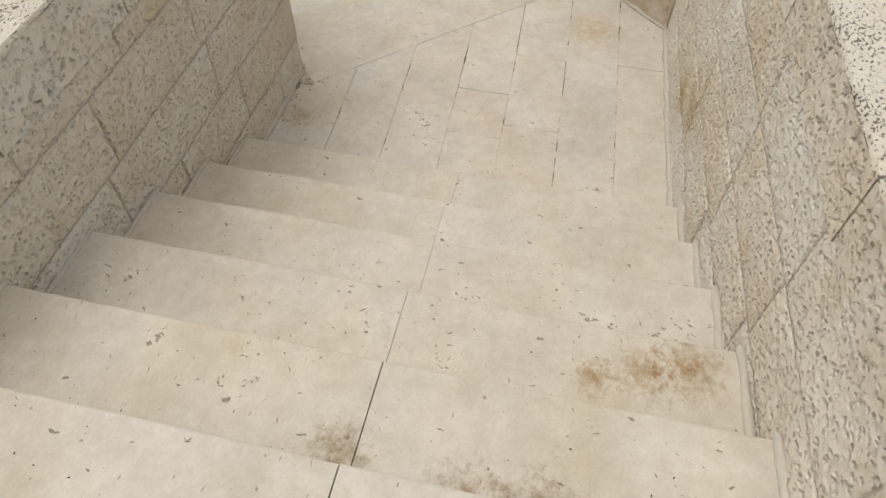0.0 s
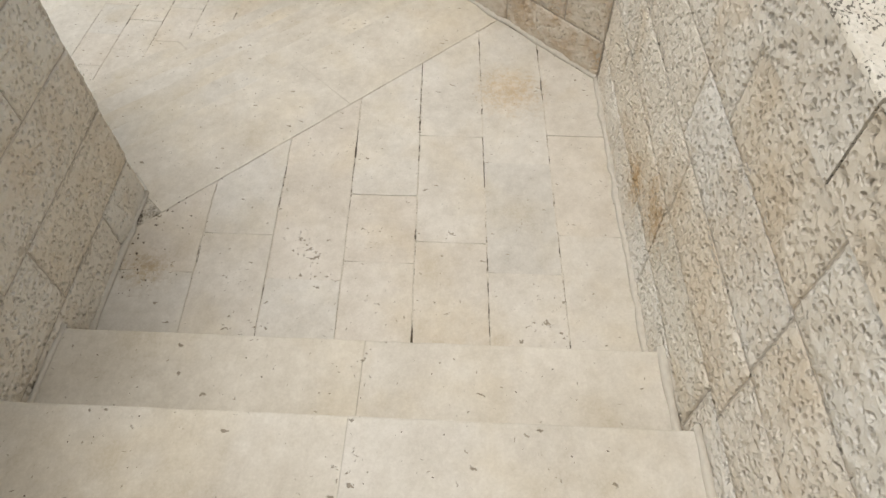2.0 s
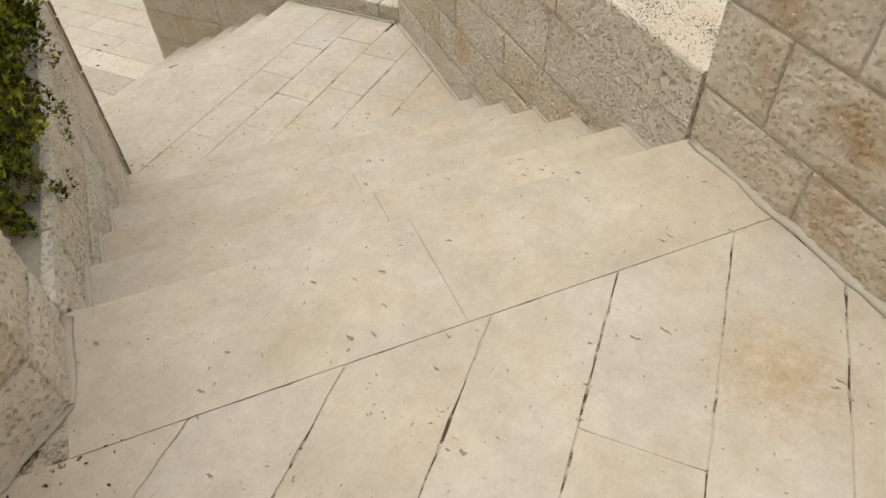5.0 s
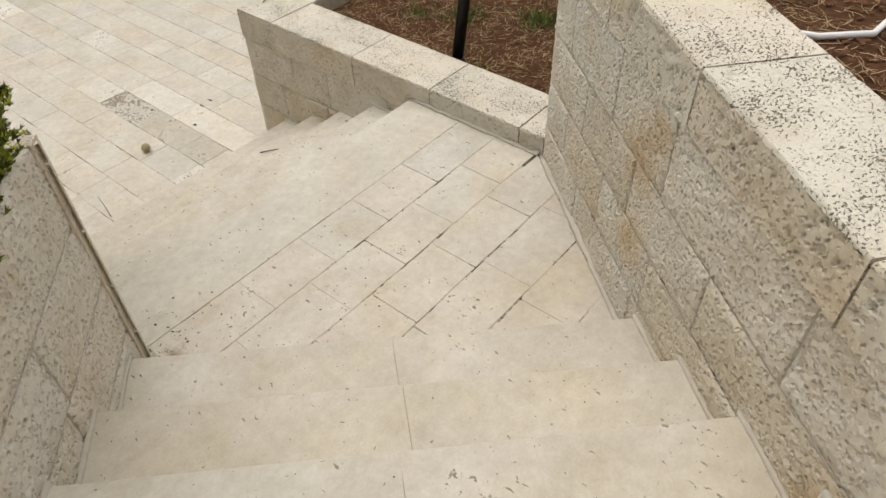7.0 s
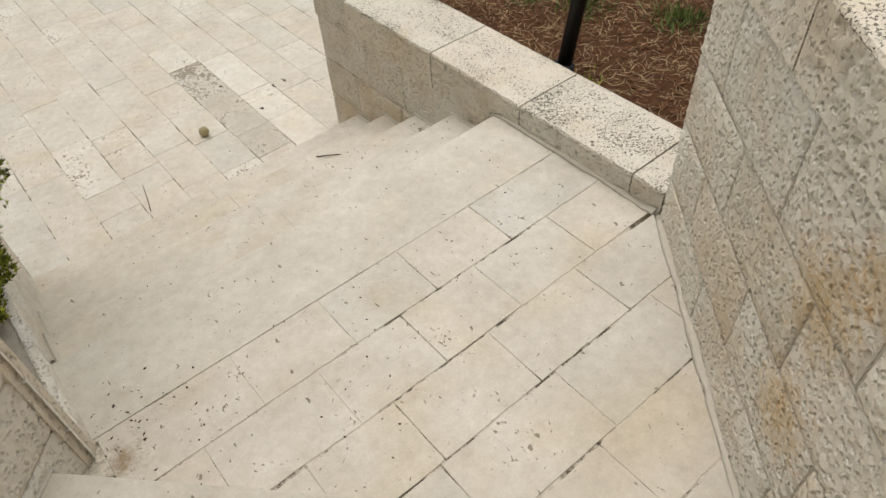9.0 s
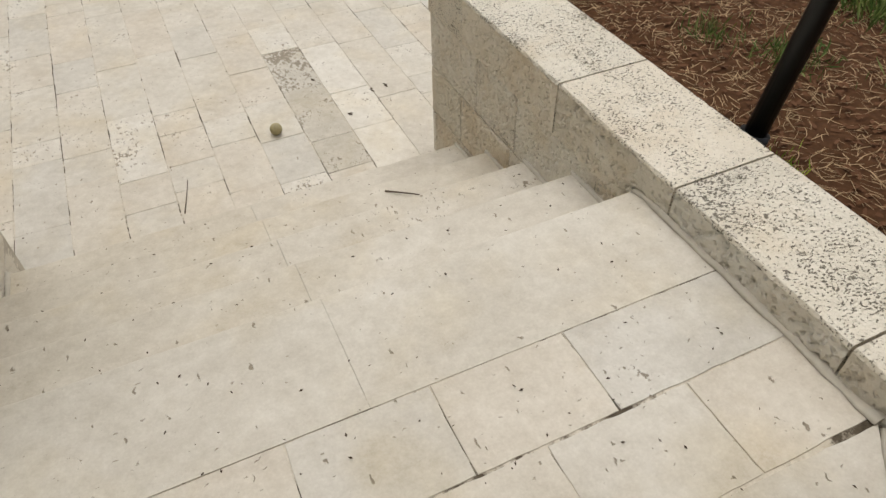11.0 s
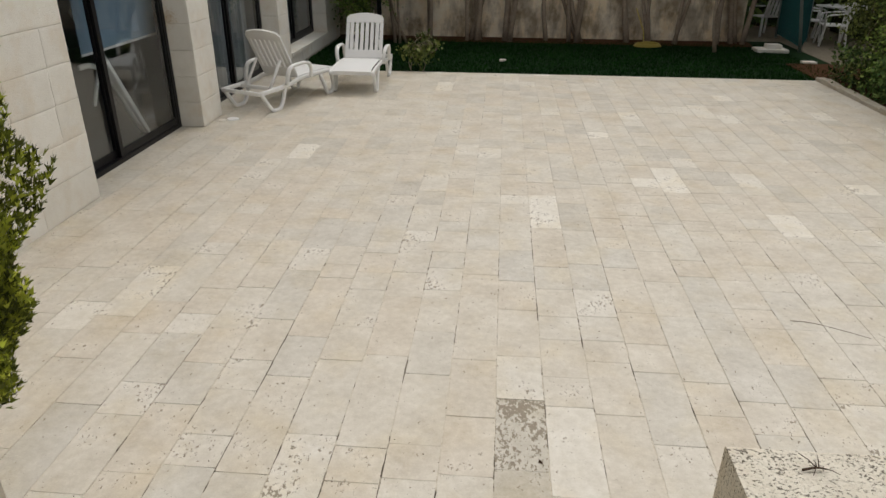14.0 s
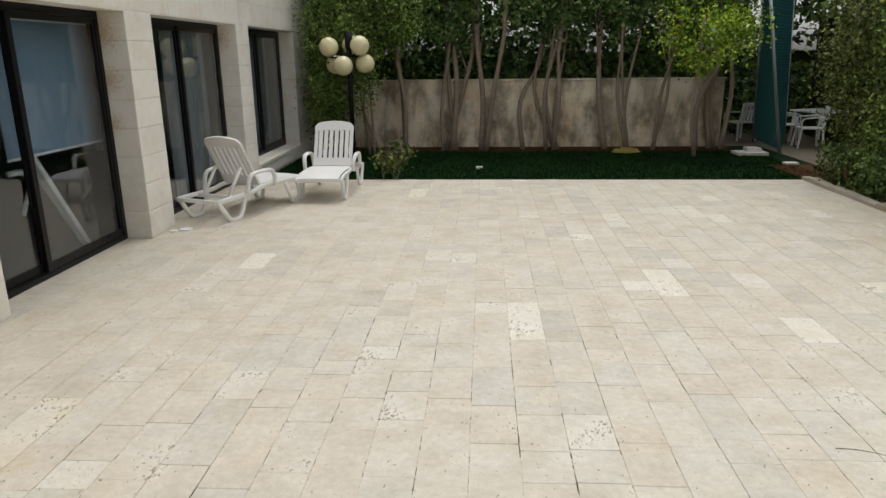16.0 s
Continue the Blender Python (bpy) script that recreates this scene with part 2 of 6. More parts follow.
BROWN, GREY = (0.62, 0.46, 0.29), (0.5, 0.4, 0.28)
M_PAVE = paving("honed_limestone", spots=(((-2.71, -5.57, 1.79), 0.17, (0.86, 0.72, 0.55)), ((-3.83, -4.25, 1.79), 0.1, (0.7, 0.6, 0.45)), ((-2.0, -2.62, 0.815), 0.07, GREY)))
M_PAVE_I = paving("honed_limestone_far", island=True, grey=(0.5, 0.46, 0.385), light=(0.69, 0.645, 0.555))
M_PAVE_WORN = paving("pitted_limestone", pale=(0.5, 0.46, 0.38), warm=(0.49, 0.445, 0.36), grey=(0.48, 0.445, 0.37), light=(0.54, 0.5, 0.42), pitted=0.2)
M_PAVE_PALE = paving("pale_limestone", pale=(0.64, 0.595, 0.505), warm=(0.63, 0.58, 0.485), grey=(0.62, 0.575, 0.49), pitted=-0.05)
M_TREAD = paving("limestone_treads", pale=(0.565, 0.515, 0.425), warm=(0.555, 0.5, 0.4), grey=(0.555, 0.51, 0.425), light=(0.58, 0.53, 0.44), pitted=-0.04, spots=(((-5.13, -6.05, 2.44), 0.1, BROWN), ((-5.17, -5.93, 2.44), 0.09, BROWN), ((-5.22, -5.8, 2.44), 0.06, BROWN), ((-5.66, -5.25, 2.6), 0.08, GREY), ((-5.68, -5.56, 2.6), 0.09, GREY), ((-5.67, -5.72, 2.6), 0.1, GREY)))
CREAM = [(0.66, 0.61, 0.515), (0.73, 0.67, 0.56), (0.69, 0.61, 0.48), (0.71, 0.67, 0.585), (0.73, 0.68, 0.575), (0.66, 0.6, 0.485)]
OCHRE, SOOT = (0.84, 0.66, 0.44), (0.34, 0.3, 0.24)
WALL_STAINS = (((-3.66, -6.06, 2.12), 0.14, (0.66, 0.5, 0.31)), ((-3.4, -6.05, 2.0), 0.12, (0.7, 0.54, 0.34)), ((-4.56, -6.1, 3.11), 0.06, SOOT), ((-0.69, -3.81, 1.55), 0.17, OCHRE), ((-0.72, -3.85, 1.2), 0.16, OCHRE), ((-0.76, -3.88, 1.72), 0.1, OCHRE), ((-1.5, -4.75, 1.35), 0.16, OCHRE))
M_WALL = hewn("hewn_limestone", CREAM, spots=WALL_STAINS)
M_RUST = hewn("stained_limestone", [(0.62, 0.55, 0.445), (0.65, 0.58, 0.47), (0.6, 0.53, 0.43)], pits=52, dirt_shade=0.5, depth=0.008, stain=0.95, brown=(0.66, 0.47, 0.27))
M_FACE = hewn("facade_limestone", [(0.74, 0.705, 0.63), (0.78, 0.745, 0.665), (0.72, 0.685, 0.605)], pits=75, dirt_shade=0.08, depth=0.002, stain=0.3, spots=(((-4.45, 5.82, 2.1), 0.22, (0.66, 0.5, 0.32)), ((-4.44, 5.82, 1.65), 0.18, (0.66, 0.52, 0.34)), ((-4.44, 5.82, 1.2), 0.12, (0.7, 0.56, 0.38)), ((-4.44, 9.08, 2.15), 0.18, (0.66, 0.52, 0.34))))
M_COPE = hewn("coping_limestone", [(0.66, 0.6, 0.49), (0.64, 0.59, 0.485), (0.68, 0.61, 0.49)], pits=66, dirt_shade=0.3, depth=0.008, stain=0.3, lichen=0.85)
# darker brown hewn stone for coping backs and the planter's inner face
M_DARK_HEWN = hewn("dark_brown_limestone", [(0.36, 0.31, 0.235), (0.42, 0.37, 0.285), (0.33, 0.285, 0.215)], pits=52, dirt_shade=0.6, depth=0.01, stain=0.9)
M_MORT = simple("mortar", (0.5, 0.445, 0.36), 0.95, vary=0.3, scale=30, bump=0.5)


def joint_fill(name):
    """Pale grout, washed out to dark grit along some stretches."""
    m, n, l, b = nodes_of(name)
    pos = n.new("ShaderNodeNewGeometry").outputs["Position"]
    gone = ramp(n, l, noise_tex(n, l, pos, 4.5, 7, 0.75), [(0.5, 0.0), (0.57, 1.0)])
    col = blend(n, l, "MIX", gone, (0.55, 0.495, 0.395), (0.09, 0.072, 0.05))
    col = blend(n, l, "SOFT_LIGHT", 0.9, col, ramp(n, l, noise_tex(n, l, pos, 45.0, 5, 0.7), [(0.3, 0.25), (0.7, 0.7)]))
    l.new(col, b.inputs["Base Color"])
    b.inputs["Roughness"].default_value, b.inputs["Specular IOR Level"].default_value = 0.95, 0.1
    return m


M_JOINT = joint_fill("joint_grit")
M_FILLET = simple("mortar_fillet", (0.52, 0.475, 0.39), 0.9, vary=0.15, scale=40, bump=0.4)


# ---------------------------------------------------------------- building helpers
def mesh_of(name, verts, faces, mat, smooth=False):
    me = bpy.data.meshes.new(name)
    me.from_pydata([tuple(v) for v in verts], [], [tuple(f) for f in faces])
    me.materials.append(mat)
    if smooth:
        me.polygons.foreach_set("use_smooth", [True] * len(me.polygons))
    me.update()
    return me


def piece(name, verts, faces, mat, parent=None, smooth=False, label=""):
    ob = new(name, mesh_of(name, verts, faces, mat, smooth))
    if parent is not None:
        ob.parent = parent
    if label:
        tagged(ob, label)
    return ob


def part(name, bm, mat, parent, label="", smooth=False):
    me = bpy.data.meshes.new(name)
    bmesh.ops.recalc_face_normals(bm, faces=bm.faces)
    bm.to_mesh(me)
    bm.free()
    me.materials.append(mat)
    if smooth:
        me.polygons.foreach_set("use_smooth", [True] * len(me.polygons))
    ob = new(name, me)
    ob.parent = parent
    if label:
        tagged(ob, label)
    return ob


def box_bm(bm, x0, x1, y0, y1, z0, z1, bevel=0.0, m=None):
    geo = bmesh.ops.create_cube(bm, size=1)
    vs = geo["verts"]
    for v in vs:
        v.co = Vector(((x0 + x1) / 2 + v.co.x * (x1 - x0), (y0 + y1) / 2 + v.co.y * (y1 - y0), (z0 + z1) / 2 + v.co.z * (z1 - z0)))
    if bevel:
        es = list({e for v in vs for e in v.link_edges})
        res = bmesh.ops.bevel(bm, geom=es, offset=bevel, segments=2, affect="EDGES", profile=0.6)
        vs = list({v for f in res["faces"] for v in f.verts} | {v for v in vs if v.is_valid})
    if m is not None:
        bmesh.ops.transform(bm, matrix=m, verts=vs)
    return bm


def box(name, x0, x1, y0, y1, z0, z1, mat, parent=None, bevel=0.0, label=""):
    return part(name, box_bm(bmesh.new(), x0, x1, y0, y1, z0, z1, bevel), mat, parent, label)


def tube_bm(bm, pts, r, seg=8, r2=None):
    """A tube along points, tapering from r to r2."""
    r2 = r if r2 is None else r2
    pts = [Vector(p) for p in pts]
    rings = []
    for i, p in enumerate(pts):
        d = (pts[min(i + 1, len(pts) - 1)] - pts[max(i - 1, 0)]).normalized()
        a = d.orthogonal().normalized() if i == 0 else (rings[-1][1] - d * rings[-1][1].dot(d)).normalized()
        b, rad = d.cross(a), r + (r2 - r) * i / max(1, len(pts) - 1)
        rings.append(([bm.verts.new(p + (a * math.cos(t) + b * math.sin(t)) * rad) for t in [2 * math.pi * k / seg for k in range(seg)]], a))
    for (q, _), (w, _) in zip(rings, rings[1:]):
        for k in range(seg):
            bm.faces.new((q[k], q[(k + 1) % seg], w[(k + 1) % seg], w[k]))
    bm.faces.new(rings[0][0][::-1])
    bm.faces.new(rings[-1][0])
    return bm


def clip(poly, a, b):
    """The part of a convex 2D polygon on the left of the line from a to b."""
    out = []
    side = [(b.x - a.x) * (p.y - a.y) - (b.y - a.y) * (p.x - a.x) for p in poly]
    for i, p in enumerate(poly):
        q, s, t = poly[(i + 1) % len(poly)], side[i], side[(i + 1) % len(poly)]
        if s >= 0:
            out.append(p)
        if (s > 0 > t) or (s < 0 < t):
            out.append(p + (q - p) * (s / (s - t)))
    return out


def inset(poly, d):
    """A convex polygon, counter-clockwise, with every side moved inwards by d."""
    out = list(poly)
    for i in range(len(poly)):
        a, b = poly[i], poly[(i + 1) % len(poly)]
        if (b - a).length < 1e-4:
            continue
        nrm = Vector((-(b - a).y, (b - a).x)).normalized() * d
        out = clip(out, a + nrm, b + nrm)
    return out


def prism_data(poly, z, thick, chamfer=0.004, tilt=0.0):
    """Vertices and faces of a slab with a small chamfer round its top."""
    top = inset(poly, chamfer)
    if len(top) != len(poly) or len(poly) < 3:
        return None
    k = len(poly)
    tx, ty = random.uniform(-tilt, tilt), random.uniform(-tilt, tilt)
    c = sum(poly, Vector((0, 0))) / k
    up = lambda p: z + tx * (p.x - c.x) + ty * (p.y - c.y)
    vs = [(p.x, p.y, up(p)) for p in top] + [(p.x, p.y, up(p) - chamfer) for p in poly] + [(p.x, p.y, z - thick) for p in poly]
    fs = [tuple(range(k))]
    for r in range(2):
        fs += [(r * k + i, (r + 1) * k + i, (r + 1) * k + (i + 1) % k, r * k + (i + 1) % k) for i in range(k)]
    return vs, fs


def ccw(poly):
    area = sum(p.x * q.y - q.x * p.y for p, q in zip(poly, poly[1:] + poly[:1]))
    return poly if area > 0 else poly[::-1]


def ragged(poly, d, wild=1.0):
    """Edges broken into short runs, with small chips out of them; d gives the half joint for an edge."""
    wide, out = list(poly), []
    for i in range(len(poly)):
        a, b = poly[i], poly[(i + 1) % len(poly)]
        if (b - a).length < 1e-4:
            continue
        nrm = Vector((-(b - a).y, (b - a).x)).normalized() * d(b - a)
        wide = clip(wide, a + nrm, b + nrm)
    wide = [p for i, p in enumerate(wide) if (p - wide[i - 1]).length > 0.012]
    if len(wide) < 3:
        return []
    for i, a in enumerate(wide):
        b = wide[(i + 1) % len(wide)]
        ln = (b - a).length
        u = (b - a) / ln
        nrm = Vector((-u.y, u.x))
        out.append(a + (wide[i - 1] - a).normalized() * 0.002 + u * 0.002)
        k = int(ln / 0.045)
        for q in range(1, k):
            bite = (random.uniform(0.0, 0.0008) + (random.uniform(0.001, 0.0035) if random.random() < 0.16 * wild else 0.0)) * min(1.0, (d(b - a) / 0.0012) ** 2)
            out.append(a + u * ln * (q + random.uniform(-0.3, 0.3)) / k + nrm * bite)
    return out


def tile(poly, z, mat, parent, name="tile", joint=0.004, thick=0.04, tilt=0.002, chamfer=0.002, cross=None, axis=None, wild=1.0):
    """A slab; joints along the axis are as wide as joint, those across it as wide as cross."""
    def half(e):
        return joint if axis is None or abs(e.normalized().dot(axis)) > 0.6 else cross
    edge_line = ragged(ccw(poly), half, wild)
    if len(edge_line) < 3:
        return None
    k, c = len(edge_line), sum(edge_line, Vector((0, 0))) / len(edge_line)
    tx, ty, z = random.uniform(-tilt, tilt), random.uniform(-tilt, tilt), z + random.uniform(-0.001, 0.001)
    rings = []
    for shift, drop in ((chamfer, 0.0), (0.0, chamfer * random.uniform(0.6, 1.4)), (0.0, thick)):
        for p in edge_line:
            q = p + (c - p).normalized() * shift
            rings.append((q.x, q.y, z + tx * (q.x - c.x) + ty * (q.y - c.y) - drop))
    fs = [tuple(range(k))] + [(r * k + i, (r + 1) * k + i, (r + 1) * k + (i + 1) % k, r * k + (i + 1) % k) for r in range(2) for i in range(k)]
    return piece(name, rings, fs, mat, parent)


def dimples(gu, gv, pitch=0.0205):
    """Pick marks over a stone's face: 1 at the bottom of a mark, 0 on the ridges between."""
    nu, nv = int(gu.max() / pitch) + 4, int(gv.max() / pitch) + 4
    cu = (np.arange(nu)[:, None] - 1 + np.random.uniform(0.12, 0.88, (nu, nv))) * pitch
    cv = (np.arange(nv)[None, :] - 1 + np.random.uniform(0.12, 0.88, (nu, nv))) * pitch
    power = np.random.uniform(0.35, 1.0, (nu, nv))
    iu, iv = (gu / pitch).astype(int) + 1, (gv / pitch).astype(int) + 1
    best = np.zeros(gu.shape)
    for a in (-1, 0, 1):
        for b in (-1, 0, 1):
            p, q = np.clip(iu + a, 0, nu - 1), np.clip(iv + b, 0, nv - 1)
            d = np.hypot((gu - cu[p, q]) * 0.85, gv - cv[p, q]) / (pitch * 0.62)
            best = np.maximum(best, power[p, q] * np.clip(1 - d * d, 0, 1))
    return best


def hewn_block(name, o, u, v, w, lu, lv, depth, mat, parent, relief=0.006, step=0.016, edge=0.009):
    """A stone with a rough face: o is a corner of its face, u and v run along it, w points out."""
    nu, nv = max(3, int(lu / step)), max(3, int(lv / step))
    us, vs_ = np.linspace(0, lu, nu + 1), np.linspace(0, lv, nv + 1)
    if step > 0.04:
        us, vs_ = (np.concatenate([[0, 0.004], np.linspace(0.03, q - 0.03, m), [q - 0.004, q]]) for q, m in ((lu, nu), (lv, nv)))
        nu, nv = len(us) - 1, len(vs_) - 1
    gu, gv = np.meshgrid(us, vs_, indexing="ij")
    rim = np.minimum(np.minimum(gu, lu - gu), np.minimum(gv, lv - gv))
    lift = edge * (1 - np.exp(-rim / (0.014 if step < 0.04 else 0.0015))) - edge
    swell = relief * 0.7 * np.sin(gu * random.uniform(6, 11) + random.uniform(0, 6)) * np.sin(gv * random.uniform(8, 14) + random.uniform(0, 6))
    bulge = swell + np.random.normal(0, relief * 0.12, gu.shape)
    if step < 0.04:
        bulge = bulge - dimples(gu, gv) * relief * 1.1
    lift = lift + np.where(rim > 0, bulge, np.random.normal(0, 0.0015, gu.shape))
    ju = np.where((gu > 0) & (gu < lu), np.random.normal(0, step * 0.1 if step < 0.04 else 0.0, gu.shape), 0)
    o, u, v, w = (np.array(a) for a in (o, u, v, w))
    pts = o + (gu + ju)[..., None] * u + gv[..., None] * v + lift[..., None] * w
    verts = pts.reshape(-1, 3).tolist()
    idx = np.arange((nu + 1) * (nv + 1)).reshape(nu + 1, nv + 1)
    a, b, c, d = idx[:-1, :-1].ravel(), idx[1:, :-1].ravel(), idx[1:, 1:].ravel(), idx[:-1, 1:].ravel()
    faces = np.stack([a, b, c, d], 1).tolist()
    ring = list(idx[:, 0]) + list(idx[-1, 1:]) + list(idx[-2::-1, -1]) + list(idx[0, -2:0:-1])
    base = len(verts)
    verts += [(np.array(verts[i]) - w * depth).tolist() for i in ring]
    k = len(ring)
    faces += [(ring[i], base + i, base + (i + 1) % k, ring[(i + 1) % k]) for i in range(k)]
    if np.dot(np.cross(u, v), w) < 0:
        faces = [f[::-1] for f in faces]
    return piece(name, verts, faces, mat, parent, True)


def clad(wall, a, b, z0, z1, courses, mat=M_WALL, lengths=(0.34, 0.72), seed=0, relief=0.0075, step=0.0078, joint=0.009, edge=0.007):
    """Stones over a wall's face from a to b (2D), seen from the right of that line; the wall lies on its left."""
    rs = random.Random(seed)
    d = (b - a)
    total = d.length
    u = d.normalized()
    w = (u.y, -u.x, 0.0)
    z, k = z0, 0
    while z < z1 - 0.02:
        h = min(courses[k % len(courses)], z1 - z)
        if z1 - z - h < 0.07:
            h = z1 - z
        s = 0.0
        while s < total - 1e-6:
            ln = rs.uniform(*lengths)
            if k % 2 and s == 0:
                ln *= 0.6
            if total - s - ln < lengths[0] * 0.5:
                ln = total - s
            o = a + u * (s + joint / 2)
            hewn_block("stone", (o.x, o.y, z + joint / 2), (u.x, u.y, 0), (0, 0, 1), w, ln - joint, h - joint, 0.03, mat, wall, relief, step, edge)
            s += ln
        z, k = z + h, k + 1


def prism(name, poly, z0, z1, mat, parent=None, label=""):
    poly = ccw(poly)
    k = len(poly)
    vs = [(p.x, p.y, z0) for p in poly] + [(p.x, p.y, z1) for p in poly]
    fs = [tuple(range(k))[::-1], tuple(range(k, 2 * k))] + [(i, (i + 1) % k, k + (i + 1) % k, k + i) for i in range(k)]
    return piece(name, vs, fs, mat, parent, label=label)


def off(a, b, d):
    """The line a-b moved by d to its left."""
    u = (b - a).normalized()
    nrm = Vector((-u.y, u.x)) * d
    return a + nrm, b + nrm


def core(name, a, b, thick, z0, z1, label):
    """The mortared core of a wall, whose seen face runs from a to b with the wall on its left."""
    q, w = off(a, b, 0.011)
    e, r = off(a, b, thick)
    return tagged(prism(name, [q, w, r, e], z0, z1, M_MORT), label, "wall", kind="structure")


def coping(wall, a, b, za, zb, thick, width, lengths, proud=0.004, seed=0, mat=None):
    """Coping slabs along the seen face a-b (wall on its left), from height za to zb."""
    rs = random.Random(seed)
    total, u = (b - a).length, (b - a).normalized()
    nl = Vector((-u.y, u.x))
    s, i = 0.0, 0
    while s < total - 1e-6:
        ln = lengths[i % len(lengths)]
        if total - s - ln < 0.15:
            ln = total - s
        o, e = a + u * (s + 0.004) - nl * proud, a + u * (s + ln - 0.004) - nl * proud
        z, y = za + (zb - za) * s / total, za + (zb - za) * (s + ln) / total
        top_block("coping_stone", o, e, z, y, nl, width + 2 * proud, thick, wall, mat or M_COPE)
        s, i = s + ln, i + 1


def top_block(name, o, e, z, y, nl, width, thick, wall, mat):
    """A coping stone: hammered front, rough top, a narrow smooth margin and a worn arris."""
    ln = (e - o).length
    nu = max(3, int(ln / 0.014))
    rows = int((thick - 0.02) / 0.013) + 1
    front = [(0.0, -thick + (thick - 0.012) * k / rows, 0.0048 if 0 < k < rows else 0.0012) for k in range(rows + 1)]
    arris = [(0.0, -0.012, 0.0012), (0.0025, -0.0035, 0.0014), (0.007, 0.0, 0.001)]
    kk = max(3, int(width / 0.017))
    top = [(0.007, 0.0, 0.001)] + [(0.02 + (width - 0.04) * k / kk, 0.0, 0.0022) for k in range(kk + 1)] + [(width - 0.007, 0.0, 0.001)]
    back = [(width - 0.007, 0.0, 0.001), (width, -0.012, 0.001), (width, -thick, 0.0)]
    verts, faces, mats, jit = [], [], [], {}
    for s, prof in enumerate((front, arris, top, back)):
        m, base = len(prof), len(verts)
        for i in range(nu + 1):
            f = i / nu
            p, zz = o + (e - o) * f, z + (y - z) * f
            for d, h, amp in prof:
                if (i, d, h) not in jit:
                    peck = random.random() < 0.3
                    jit[i, d, h] = (abs(random.gauss(0, amp)) * (1.6 if peck else 0.3), -abs(random.gauss(0, amp)) * (1.9 if peck else 0.3)) if 0 < i < nu else (0.0, 0.0)
                n1, n2 = jit[i, d, h]
                q = p + nl * (d + (n1 if h < -0.001 else 0))
                verts.append((q.x, q.y, zz + h + (n2 if h > -0.02 else 0)))
        faces += [(base + i * m + j, base + (i + 1) * m + j, base + (i + 1) * m + j + 1, base + i * m + j + 1) for i in range(nu) for j in range(m - 1)]
        mats += [{0: 1, 3: 2}.get(s, 0)] * (nu * (m - 1))
    for f, flip in ((0, False), (1, True)):
        base = len(verts)
        p, zz = o + (e - o) * f, (z, y)[f]
        for d, h in ((0, -thick), (0, -0.012), (0.007, 0), (width - 0.007, 0), (width, -0.012), (width, -thick)):
            q = p + nl * d
            verts.append((q.x, q.y, zz + h))
        face = tuple(range(base, base + 6))
        faces.append(face[::-1] if flip else face)
        mats.append(0)
    ob = piece(name, verts, faces, mat, wall, True)
    ob.data.materials.append(M_WALL if mat is M_COPE else mat)
    ob.data.materials.append(M_DARK_HEWN if mat is M_COPE else mat)
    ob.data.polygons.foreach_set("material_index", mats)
    return ob


# ---------------------------------------------------------------- ground
def ground_sheet():
    ob = piece("ground", [(-400, -400, -0.25), (400, -400, -0.25), (400, 400, -0.25), (-400, 400, -0.25)], [(0, 1, 2, 3)], simple("earth", (0.13, 0.085, 0.05), 0.95, vary=0.4, scale=3, bump=0.6))
    return tagged(ob, "bare brown garden earth around the house", "ground", kind="structure")


ground_sheet()

# ---------------------------------------------------------------- stairs
STEPS1 = 10
TOP1 = L1 + STEPS1 * R
stairs1 = tagged(new("stairs_upper"), "upper flight of pale limestone steps", "stairs", kind="structure")
stairs2 = tagged(new("stairs_middle"), "middle flight of pale limestone steps", "stairs", kind="structure")
stairs3 = tagged(new("stairs_lower"), "lower flight of pale limestone steps down to the terrace", "stairs", kind="structure")


def slab_step(parent, corners, z, thick, gap=0.0006):
    """A tread of one stone with a worn, rounded nose: corners 0 and 1 are the ends of its nose, 2 and 3 of its back."""
    a, b, c, d = corners
    u = (b - a).normalized()
    a, d, b, c = a + u * gap, d + u * gap, b - u * gap, c - u * gap
    m = max(4, int((b - a).length / 0.05))
    z += random.uniform(-0.0012, 0.0012)
    vs = []
    for i in range(m + 1):
        f = i / m
        p, q = a.lerp(b, f), d.lerp(c, f)
        back = (q - p).normalized()
        r = 0.006 + random.uniform(-0.0015, 0.0015) + (random.uniform(0.002, 0.006) if random.random() < 0.07 else 0.0)
        for x, h in ((0.001, -thick), (0.0, -0.03), (0.0, -r), (r * 0.3, -r * 0.3), (r, 0.0)):
            w = p + back * x
            vs.append((w.x, w.y, z + h))
        vs += [(q.x, q.y, z), (q.x, q.y, z - thick)]
    fs = [(i * 7 + k, i * 7 + (k + 1) % 7, (i + 1) * 7 + (k + 1) % 7, (i + 1) * 7 + k) for i in range(m) for k in range(7)]
    fs += [tuple(range(7))[::-1], tuple(m * 7 + k for k in range(7))]
    if (b - a).cross(d - a) > 0:
        fs = [f[::-1] for f in fs]
    piece("step", vs, fs, M_TREAD, parent)


for k in range(STEPS1):
    z, s0, s1 = L1 + (k + 1) * R, -T1 * k, -T1 * (k + 1) - 0.02
    mid = random.uniform(-0.03, 0.02) - 0.006 * k
    for a, b in ((right_of(s1) + 0.004, mid), (mid, W1L + 0.01)):
        slab_step(stairs1, [p1(s0, a), p1(s0, b), p1(s1, b), p1(s1, a)], z, R + 0.04, 0.0016 if k in (4, 5) else 0.0007)
prism("stair_core", [p1(-0.02, right_of(0)), p1(-0.02, W1L), p1(-T1 * STEPS1, W1L), p1(-T1 * STEPS1, right_of(-T1 * STEPS1))], -0.2, L1 + 0.05, M_MORT, stairs1)


